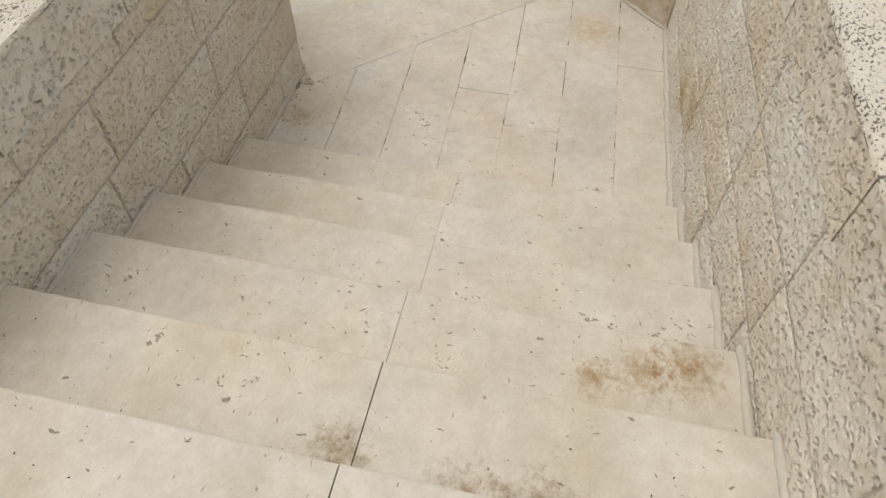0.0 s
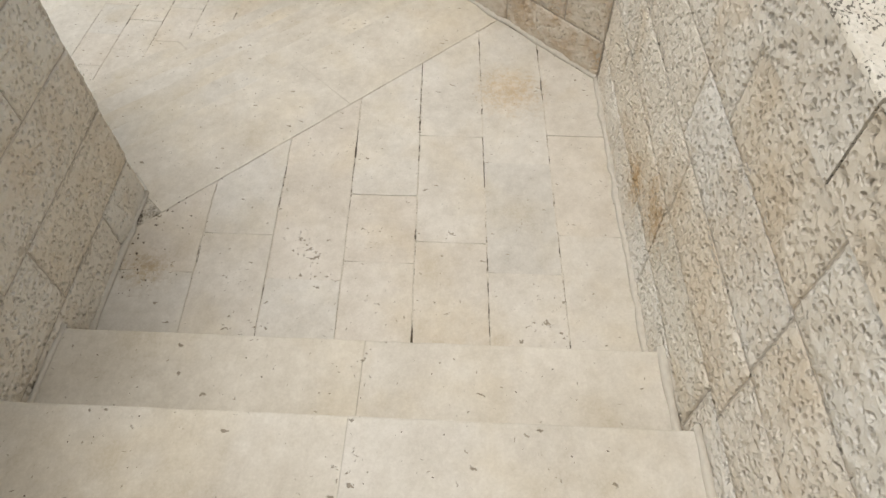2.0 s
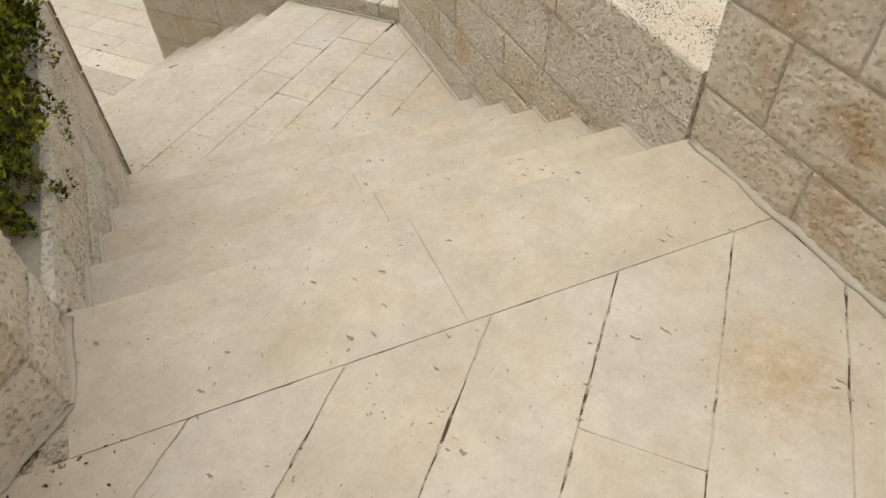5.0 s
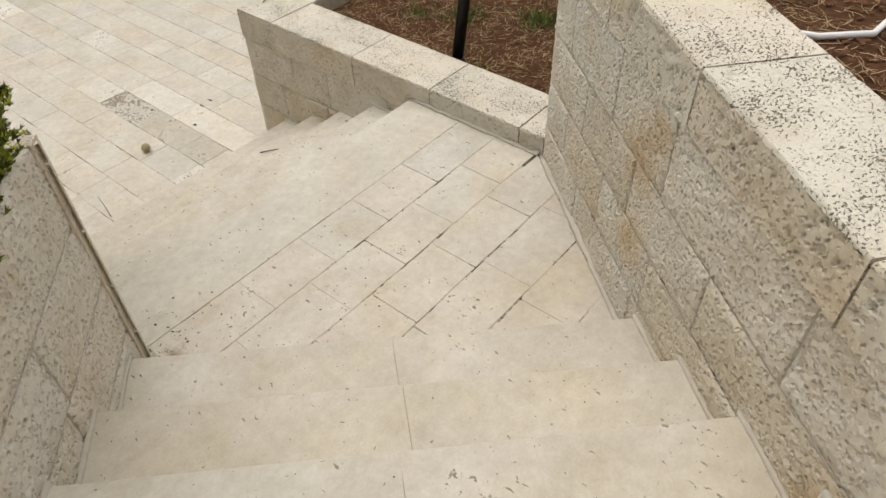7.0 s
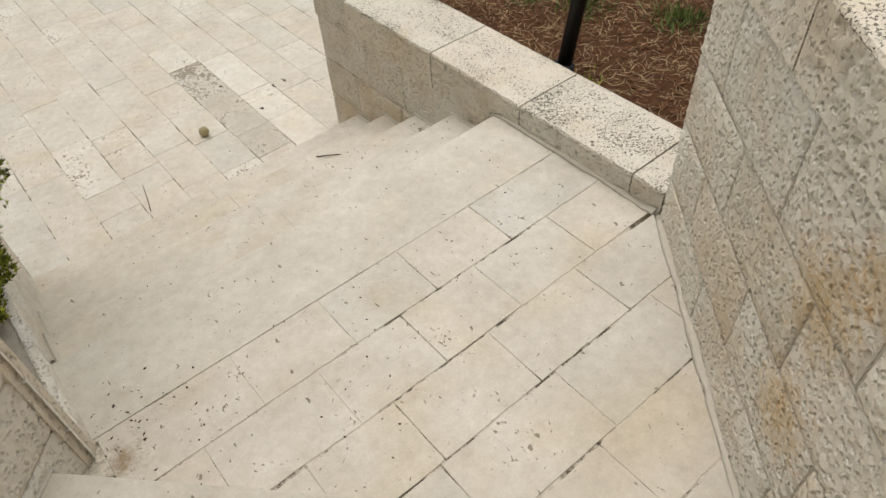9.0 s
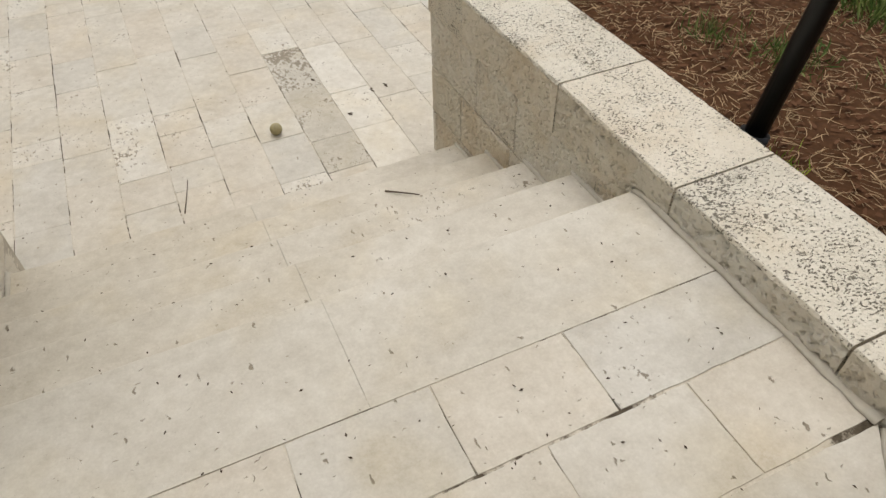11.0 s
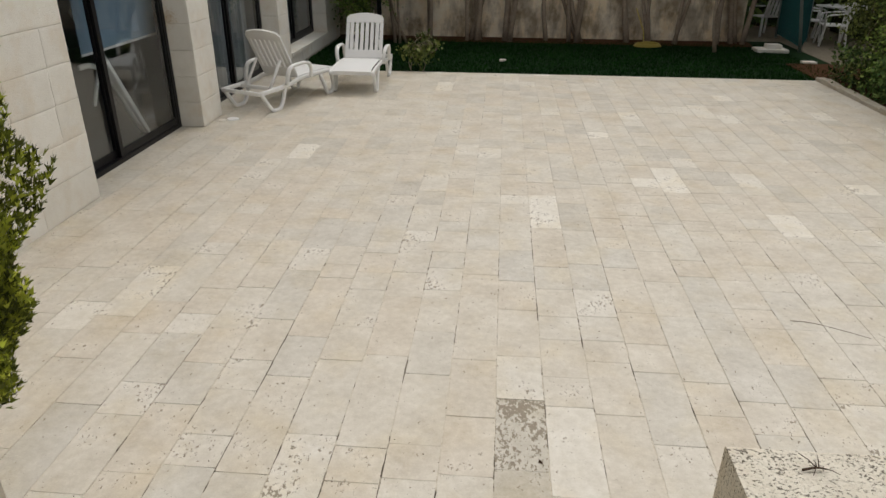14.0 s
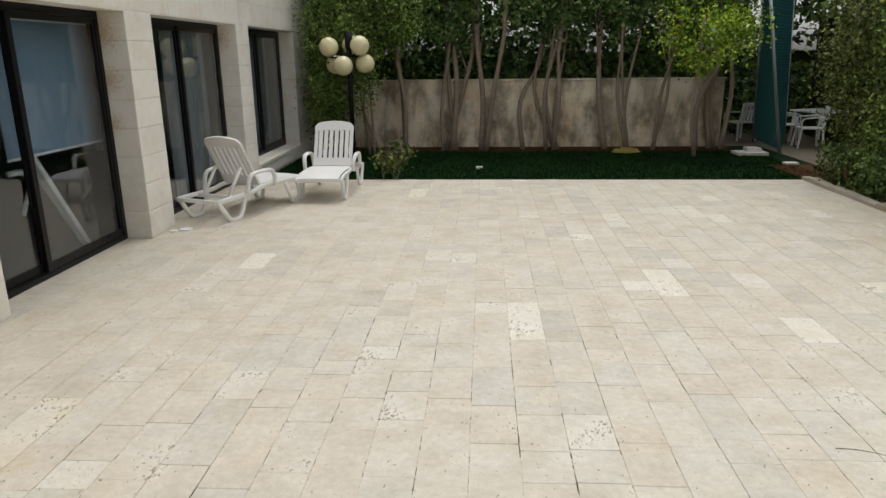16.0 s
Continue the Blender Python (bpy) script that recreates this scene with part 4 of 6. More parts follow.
# ---------------------------------------------------------------- leaves
def leaves_mesh(name, pts, nrm, size, mat, seed, shape="leaf", spread=0.8):
    """One small folded leaf, or a spray of three blades, at every point."""
    rg = np.random.default_rng(seed)
    c = len(pts)
    d = nrm + rg.normal(0, spread, (c, 3))
    d /= np.linalg.norm(d, axis=1)[:, None] + 1e-9
    ref = rg.normal(0, 1, (c, 3))
    a = np.cross(d, ref)
    a /= np.linalg.norm(a, axis=1)[:, None] + 1e-9
    sz = (size * rg.uniform(0.6, 1.35, c))[:, None]
    if shape != "spray":
        w = a * sz * (0.3 if shape == "leaf" else 0.045)
        base, mid, tip = pts, pts + d * sz * 0.5, pts + d * sz
        v = np.stack([base, mid + w, tip, mid - w], 1).reshape(-1, 3)
        f = np.arange(4 * c).reshape(-1, 4)
    else:
        w = a * sz * 0.055
        l1, l2 = d * 0.72 + a * 0.34, d * 0.72 - a * 0.34
        v = np.stack([pts - w, pts + w, pts + d * sz, pts + l1 * sz, pts + d * sz * 0.45 + w * 0.4, pts + l2 * sz, pts + d * sz * 0.45 - w * 0.4], 1).reshape(-1, 3)
        o = np.arange(c)[:, None] * 7
        f = np.concatenate([o + [0, 1, 2], o + [1, 3, 4], o + [0, 6, 5]], 0)
        me = bpy.data.meshes.new(name)
        me.from_pydata(v.tolist(), [], f.tolist())
        me.materials.append(mat)
        return me
    me = bpy.data.meshes.new(name)
    me.from_pydata(v.tolist(), [], f.tolist())
    me.materials.append(mat)
    return me


def lumpy(p, scale, amp, seed):
    return np.array([noise.noise(Vector(q) * scale + Vector((seed, 0, 0))) for q in p]) * amp


def conifer(name, x0, x1, y0, y1, z0, z1, count, seed, label, skew=None):
    """A clipped conifer: stems, a solid core painted dark as inner shade, and a skin of small sprays with lumps and
    hollows.
    """
    rg = np.random.default_rng(seed)
    root = tagged(new(name), label, "hedge", "conifers behind the stair walls")
    cx, cy, cz = (x0 + x1) / 2, (y0 + y1) / 2, (z0 + z1) / 2
    root.location = (0, 0, 0)
    half = np.array([(x1 - x0) / 2, (y1 - y0) / 2, (z1 - z0) / 2])
    area = np.array([half[1] * half[2], half[0] * half[2], half[0] * half[1]])
    axis = rg.choice(3, count, p=area / area.sum())
    q = rg.uniform(-1, 1, (count, 3))
    q[np.arange(count), axis] = rg.choice((-1.0, 1.0), count)
    q /= ((np.abs(q) ** 7).sum(1) ** (1 / 7))[:, None]
    d = np.sign(q) * np.abs(q) ** 4
    d /= np.linalg.norm(d, axis=1)[:, None]
    p = q * half + [cx, cy, cz]
    lum = np.maximum(lumpy(p, 2.6, 0.07, seed) + lumpy(p * [1.0, 1.0, 0.4], 11.0, 0.19, seed + 5), -0.1)
    p = p + d * (lum - 0.1 - np.abs(rg.normal(0, 0.05, count)))[:, None]
    if skew is not None:
        p = skew(p)
    up = d * 0.55 + np.array([0, 0, 1.15])
    ob = new("foliage", leaves_mesh("foliage", p, up, 0.029, M_THUJA, seed, "spray", 0.38))
    ob.parent = root
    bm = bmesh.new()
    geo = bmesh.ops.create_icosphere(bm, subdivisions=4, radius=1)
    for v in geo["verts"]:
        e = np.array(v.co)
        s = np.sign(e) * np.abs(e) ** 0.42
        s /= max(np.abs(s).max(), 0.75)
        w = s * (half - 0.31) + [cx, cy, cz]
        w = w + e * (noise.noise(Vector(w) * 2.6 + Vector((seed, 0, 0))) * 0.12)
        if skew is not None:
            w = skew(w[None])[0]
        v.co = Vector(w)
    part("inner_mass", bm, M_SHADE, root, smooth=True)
    bm = bmesh.new()
    g = np.array([[cx, cy, z0 - 0.25], [cx, cy, cz]])
    g = skew(g) if skew is not None else g
    tube_bm(bm, [g[0], g[1]], 0.05, 8, 0.03)
    part("trunk", bm, M_BARK, root)
    return root


# soil behind the walls of the steps
bed_l = tagged(prism("ground_bed_left", [Vector((XL - 0.3, PIER2.y + 0.05)), Vector((XL - 0.3, -0.9)), Vector((-4.0, -0.9)), Vector((-4.0, -3.4))], -0.2, 0.84, M_SOIL), "soil bed behind the stair wall", "ground", kind="structure")
q, w = off(PIER1, PIER2, 0.3)
e, r = off(PIER1, PIER2, 1.6)
bed_m = tagged(prism("ground_bed_middle", [q, w, r, e], -0.2, 1.76, M_SOIL), "soil bed behind the stair wall", "ground", kind="structure")


def draw_back(p):
    """The hedge leans over the wall at its far end only."""
    q = np.array(p, float)
    q[:, 0] -= 0.21 * np.clip((-1.25 - q[:, 1]) / 1.0, 0, 1.3) + 0.09 * np.clip((1.4 - q[:, 2]) / 0.5, 0, 1)
    return q


conifer("conifer_hedge", -3.05, -1.775, -2.3, -0.33, 0.78, 2.9, 300000, 11, "dense golden-green conifer overhanging the stair wall", draw_back)


def along_wall(p):
    m = np.array(((U2.x, -N2.x * -1), (U2.y, N2.y)))
    xy = np.stack([PIER1.x + U2.x * p[:, 0] + N2.x * p[:, 1], PIER1.y + U2.y * p[:, 0] + N2.y * p[:, 1]], 1)
    return np.concatenate([xy, p[:, 2:]], 1)


conifer("conifer_hedge", 0.5, 2.15, -0.05, 1.15, 1.6, 3.3, 120000, 23, "dense dark green conifer behind the middle stair wall", along_wall)


# ---------------------------------------------------------------- planter bed
def bed_height(x, y):
    p = Vector((x, y)) - C1
    s, o = p.dot(U2), p.dot(N2)
    t = min(1, max(0, (4.35 - s) / 1.1))
    t = t * t * (3 - 2 * t)
    return 0.825 + 1.1 * t + noise.noise(Vector((x * 5, y * 5, 0))) * 0.012 + noise.noise(Vector((x * 17, y * 17, 3))) * 0.008


nx, ny = 90, 110
vs, fs = [], []
for j in range(ny + 1):
    for i in range(nx + 1):
        t = j / ny
        y = -0.87 + (-7.2 + 0.87) * t
        q = C1 + U2 * ((y - C1.y) / U2.y) - N2 * (0.36 / abs(U2.y)) * 1.0
        left = max(0.35, 0.0) if y > -3.0 else C2.x + (y - C2.y) * U2.x / U2.y + 0.36 / U2.y
        if -3.25 < y <= -3.0:
            left = 0.35
        x = left + (6.5 - left) * (i / nx) ** 1.3
        vs.append((x, y, bed_height(x, y)))
fs = [(j * (nx + 1) + i, (j + 1) * (nx + 1) + i, (j + 1) * (nx + 1) + i + 1, j * (nx + 1) + i + 1) for j in range(ny) for i in range(nx)]
tagged(piece("ground_planter", vs, fs, M_SOIL, smooth=True), "raised bed of red-brown soil with dry needles", "ground", kind="structure")


def litter(name, count, seed, x0, x1, y0, y1, height, mat, length, width, label, category):
    """Loose needles and chips lying on the soil."""
    rg = random.Random(seed)
    vs, fs = [], []
    for _ in range(count):
        x, y = rg.uniform(x0, x1), rg.uniform(y0, y1)
        h = height(x, y)
        if h is None:
            continue
        a, bend, ln = rg.uniform(0, 6.283), rg.uniform(-0.9, 0.9), length * rg.uniform(0.4, 1.5)
        p = Vector((x, y, h + rg.uniform(0.002, 0.012)))
        o = len(vs)
        for k in range(4):
            n_ = Vector((-math.sin(a), math.cos(a), 0)) * width * (1 if k < 3 else 0.3)
            vs += [tuple(p - n_), tuple(p + n_ + Vector((0, 0, width * 0.6)))]
            p = p + Vector((math.cos(a), math.sin(a), rg.uniform(-0.12, 0.2))) * ln / 3
            a += bend / 3
        fs += [(o + 2 * k, o + 2 * k + 1, o + 2 * k + 3, o + 2 * k + 2) for k in range(3)]
    return tagged(piece(name, vs, fs, mat), label, category, kind="stuff")


def bed_only(x, y):
    p = Vector((x, y)) - C1
    return bed_height(x, y) if (x > 0.38 and y > -3.0) or p.dot(N2) < -0.42 else None


litter("dry_needles", 15000, 4, -0.6, 3.0, -4.9, -0.9, bed_only, M_NEEDLE, 0.06, 0.0011, "tan dry needles strewn over the soil", "litter")
litter("bark_chips", 9000, 9, -0.6, 3.2, -4.9, -0.9, bed_only, simple("red_bark_chips", (0.12, 0.058, 0.03), 0.95, 0, 0.5, 30), 0.03, 0.006, "red-brown bark chips on the soil", "litter")


def tuft(x, y, n_, h, seed, mat=M_LIME, label="small tuft of green grass in the bed"):
    rg = np.random.default_rng(seed)
    p = np.stack([rg.normal(x, h * 1.1, n_), rg.normal(y, h * 1.1, n_)], 1)
    z = np.array([bed_height(*q) for q in p])
    pts = np.concatenate([p, z[:, None]], 1)
    me = leaves_mesh("grass_tuft", pts, np.tile([0, 0, 1.0], (n_, 1)), h, mat, seed, "blade", 0.5)
    return tagged(new("grass_tuft", me), label, "grass tuft", "grass tufts in the bed", kind="stuff")


for k, (x, y, n_, h) in enumerate([(0.44, -2.24, 120, 0.05), (1.0, -1.75, 260, 0.08), (1.25, -2.2, 300, 0.09), (0.85, -1.45, 150, 0.07), (1.6, -1.6, 320, 0.1), (0.5, -2.95, 120, 0.06), (1.9, -2.4, 300, 0.1)]):
    tuft(x, y, n_, h * 0.8, 50 + k, M_WEED if k else M_LIME)

pole = tagged(new("lamp_post"), "leaning black metal post standing in the bed", "post")
bm = tube_bm(bmesh.new(), [(0.443, -2.112, 0.84), (0.72, -2.10, 2.1), (0.98, -2.08, 3.3)], 0.036, 16)
part("shaft", bm, M_BLACK, pole, smooth=True)
bm = tube_bm(bmesh.new(), [(0.441, -2.112, 0.83), (0.452, -2.112, 0.885)], 0.05, 16)
part("collar", bm, M_BLACK, pole, smooth=True)
h0 = bed_height(-0.2, -4.6)
hose = tagged(new("hose"), "white garden hose lying on the soil", "hose")
bm = tube_bm(bmesh.new(), [(x, y, bed_height(x, y) + 0.015) for x, y in ((-0.35, -4.0), (-0.3, -4.15), (-0.18, -4.28), (0.05, -4.3), (0.3, -4.2), (0.6, -4.25))], 0.011, 8)
part("tube", bm, M_WHITE, hose, smooth=True)

# ---------------------------------------------------------------- house
XI = XFAC - 0.36
ZL, ZT = 2.337, 3.7
house = tagged(new("house"), "pale limestone house with dark glass doors", "house")
OPEN = [(3.47, 5.822), (6.406, 9.077), (9.616, 12.188)]
Y0H, Y1H = -0.9, 13.35


def house_block(y0, y1, z0, z1):
    return box("wall", XI, XFAC - 0.012, y0, y1, z0, z1, M_MORT, house)


solid = [(Y0H, 3.47), (5.822, 6.406), (9.077, 9.616), (12.188, Y1H)]
for k, (y0, y1) in enumerate(solid):
    wl = house_block(y0 + 0.012, y1 - 0.012, TZ - 0.1, ZL + 0.02)
    clad(wl, Vector((XFAC, y0)), Vector((XFAC, y1)), TZ, ZL, [0.3, 0.3, 0.3], M_FACE, (0.5, 0.95) if y1 - y0 > 1 else (0.6, 0.61), seed=60 + k, relief=0.0012, step=0.1, joint=0.003, edge=0.0015)
    clad(wl, Vector((XI, y0)), Vector((XFAC, y0)), TZ, ZL, [0.3, 0.3, 0.3], M_FACE, (0.36, 0.37), seed=70 + k, relief=0.0012, step=0.09, joint=0.003, edge=0.0015)
wl = house_block(Y0H, Y1H, ZL + 0.02, ZT)
clad(wl, Vector((XFAC, Y0H)), Vector((XFAC, Y1H)), ZL, ZT, [0.34, 0.34, 0.34, 0.34], M_FACE, (0.5, 0.95), seed=80, relief=0.0012, step=0.12, joint=0.003, edge=0.0015)
box("lintel", XI, XFAC - 0.002, Y0H, Y1H, ZL - 0.006, ZL + 0.022, M_FACE, house)
roof = box("roof", XI - 5.5, XFAC + 0.25, Y0H - 0.2, Y1H + 0.2, ZT, ZT + 0.2, M_FACE, house, 0.01)
wl = box("wall", XFAC - 0.36, XFAC - 0.012, 9.63, 12.175, TZ - 0.1, 0.14, M_MORT, house)
clad(wl, Vector((XFAC, 9.616)), Vector((XFAC, 12.188)), TZ, 0.13, [0.19], M_FACE, (0.6, 0.9), seed=90, relief=0.0012, step=0.1, edge=0.0015)
box("sill", XI + 0.04, XFAC + 0.03, 9.6, 12.2, 0.13, 0.19, M_FACE, house, 0.008)
room = tagged(new("room"), "dim room behind the glass doors", "room")
box("floor", -9.0, XI - 0.005, 0.5, 13.2, -0.3, TZ - 0.01, M_RFLOOR, room)
box("wall", -9.1, -9.0, 0.5, 13.2, TZ - 0.01, 3.0, M_ROOM, room)
box("wall", -9.0, XI, 0.4, 0.5, TZ - 0.01, 3.0, M_ROOM, room)
box("wall", -9.0, XI, 13.2, 13.3, TZ - 0.01, 3.0, M_ROOM, room)
box("ceiling", -9.1, XI, 0.4, 13.3, 3.0, 3.1, M_ROOM, room)


def glazed(name, y0, y1, z0, z1, splits, label):
    """A dark framed sliding door or window: frame, leaves with panes, track."""
    root = tagged(new(name), label, "door" if z0 < 0.1 else "window", kind="structure")
    x = XI + 0.03
    f = 0.07
    for nm, a in (("sill_track", (x - 0.05, x + 0.05, y0, y1, z0, z0 + 0.05)), ("head_frame", (x - 0.05, x + 0.05, y0, y1, z1 - f, z1)), ("jamb", (x - 0.05, x + 0.05, y0, y0 + f, z0 + 0.05, z1 - f)), ("jamb", (x - 0.05, x + 0.05, y1 - f, y1, z0 + 0.05, z1 - f))):
        box(nm, *a, M_BLACK, root, 0.004)
    ys = [y0 + f] + splits + [y1 - f]
    for k, (a, b) in enumerate(zip(ys, ys[1:])):
        o = x + (0.022 if k % 2 else -0.022)
        leaf = box("leaf_stile", o - 0.018, o + 0.018, a - 0.03, a + 0.035, z0 + 0.05, z1 - f, M_BLACK, root, 0.003)
        box("leaf_stile", o - 0.018, o + 0.018, b - 0.035, b + 0.03, z0 + 0.051, z1 - f - 0.001, M_BLACK, root, 0.003)
        box("leaf_rail", o - 0.017, o + 0.017, a + 0.035, b - 0.035, z0 + 0.052, z0 + 0.13, M_BLACK, root, 0.003)
        box("leaf_rail", o - 0.017, o + 0.017, a + 0.035, b - 0.035, z1 - f - 0.06, z1 - f - 0.002, M_BLACK, root, 0.003)
        g = box("pane", o - 0.004, o + 0.004, a + 0.03, b - 0.03, z0 + 0.12, z1 - f - 0.05, M_GLASS, root)
        g.visible_shadow = False
    return root


glazed("door_1", 3.47, 5.822, TZ, ZL - 0.006, [4.45], "black framed sliding glass door")
glazed("door_2", 6.406, 9.077, TZ, ZL - 0.006, [7.75], "black framed sliding glass door with curtains")
glazed("window_1", 9.616, 12.188, 0.19, ZL - 0.006, [10.9], "black framed sliding window above a stone sill")


def curtain(name, y0, y1, z0, z1, x, label):
    vs, m = [], int((y1 - y0) / 0.03)
    for i in range(m + 1):
        y = y0 + (y1 - y0) * i / m
        dx = 0.03 * math.sin(y * 42) + 0.012 * math.sin(y * 17)
        vs += [(x + dx, y, z0), (x + dx * 0.6, y, z1), (x + dx - 0.006, y, z0), (x + dx * 0.6 - 0.006, y, z1)]
    fs = [(4 * i, 4 * i + 4, 4 * i + 5, 4 * i + 1) for i in range(m)] + [(4 * i + 2, 4 * i + 3, 4 * i + 7, 4 * i + 6) for i in range(m)]
    return tagged(piece(name, vs, fs, M_CURT, smooth=True), label, "curtain", "curtains behind the glass")


# blue sheet added behind the glass to turn the door's upper half blue
blind = tagged(new("roller_blind"), "pale blue sheet added behind the upper half of the glass door", "blind")
M_BLUE_SHEET = simple("blue_sheet_cloth", (0.24, 0.34, 0.45), 0.85, 0, 0.07, 3, 0.1)
box("cloth", XI - 0.125, XI - 0.122, 4.4, 6.3, 1.02, 2.2, M_BLUE_SHEET, blind)
box("bottom_bar", XI - 0.132, XI - 0.115, 4.4, 6.3, 1.0, 1.025, M_WHITE, blind, 0.004)
part("roller", tube_bm(bmesh.new(), [(XI - 0.14, 4.38, 2.22), (XI - 0.14, 6.32, 2.22)], 0.028, 12), M_WHITE, blind, smooth=True)
curtain("curtain", 7.7, 9.0, TZ, 2.3, XI - 0.18, "grey curtain hanging behind the glass door")
curtain("curtain", 9.75, 12.1, TZ, 2.3, XI - 0.18, "grey curtain hanging behind the window")

rack = tagged(new("folded_lounger"), "white plastic lounger frame leaning inside the glass door", "lounger")
bm = box_bm(bmesh.new(), -0.04, 0.04, -0.03, 0.03, 0, 1.75, 0.015, pose(-4.78, 5.55, TZ, 33, 0, 0))
part("frame", bm, M_WHITE, rack)
bm = tube_bm(bmesh.new(), [(-4.8, 5.5, TZ + 0.02), (-4.82, 5.15, 0.55), (-4.82, 5.0, 0.78), (-4.84, 4.75, 0.86), (-4.84, 4.6, 0.86)], 0.03, 8)
part("leg", bm, M_WHITE, rack, smooth=True)
bm = tube_bm(bmesh.new(), [(-4.84, 4.95, 0.84), (-4.84, 4.72, 0.45)], 0.02, 8)
part("brace", bm, M_WHITE, rack, smooth=True)
crate = tagged(new("cabinet"), "brown wooden cabinet standing inside the room", "cabinet")
box("body", -6.2, -5.3, 3.2, 4.2, TZ - 0.01, 0.75, simple("brown_wood", (0.16, 0.1, 0.05), 0.6, 0, 0.3, 5), crate, 0.01)
box("top", -6.25, -5.25, 3.15, 4.25, 0.75, 0.79, simple("teal_top", (0.1, 0.2, 0.2), 0.5), crate, 0.006)

for k, (x, y, r_) in enumerate([(-3.97, 6.2, 0.075), (-4.08, 6.12, 0.05)]):
    bm = bmesh.new()
    bmesh.ops.create_cone(bm, cap_ends=True, segments=28, radius1=r_, radius2=r_ * 0.92, depth=0.014, matrix=pose(x, y, TZ + 0.009))
    me = bpy.data.meshes.new("floor_cap")
    bm.to_mesh(me), bm.free()
    me.materials.append(M_WHITE if k == 0 else M_FACE)
    tagged(new("floor_cap", me), "round white plastic cap lying on the paving" if k == 0 else "round stone-coloured cap on the paving", "cap", "caps beside the pillar")


# ---------------------------------------------------------------- sun loungers
def rail_bm(bm, pts, w, h):
    """A bar of rounded rectangular section through points in the y-z plane, at their x."""
    pts = [Vector(p) for p in pts]
    ring, k = [], 8
    prof = [(math.copysign(abs(math.cos(t)) ** 0.5, math.cos(t)) * w / 2, math.copysign(abs(math.sin(t)) ** 0.5, math.sin(t)) * h / 2) for t in [2 * math.pi * (i + 0.5) / k for i in range(k)]]
    for i, p in enumerate(pts):
        d = (pts[min(i + 1, len(pts) - 1)] - pts[max(i - 1, 0)]).normalized()
        side = Vector((1, 0, 0)) if abs(d.x) < 0.9 else Vector((0, 1, 0))
        up = side.cross(d).normalized()
        ring.append([bm.verts.new(p + side * a + up * b) for a, b in prof])
    for q, w_ in zip(ring, ring[1:]):
        for i in range(k):
            bm.faces.new((q[i], q[(i + 1) % k], w_[(i + 1) % k], w_[i]))
    bm.faces.new(ring[0][::-1])
    bm.faces.new(ring[-1])
    return bm


def curve_pts(pts, n_=6):
    """A smooth line through points (Catmull-Rom)."""
    p = [Vector(q) for q in pts]
    p = [p[0] * 2 - p[1]] + p + [p[-1] * 2 - p[-2]]
    out = []
    for i in range(1, len(p) - 2):
        for k in range(n_):
            t = k / n_
            a, b, c, d = p[i - 1:i + 3]
            out.append(0.5 * (2 * b + (c - a) * t + (2 * a - 5 * b + 4 * c - d) * t * t + (3 * b - a - 3 * c + d) * t ** 3))
    return out + [p[-2]]


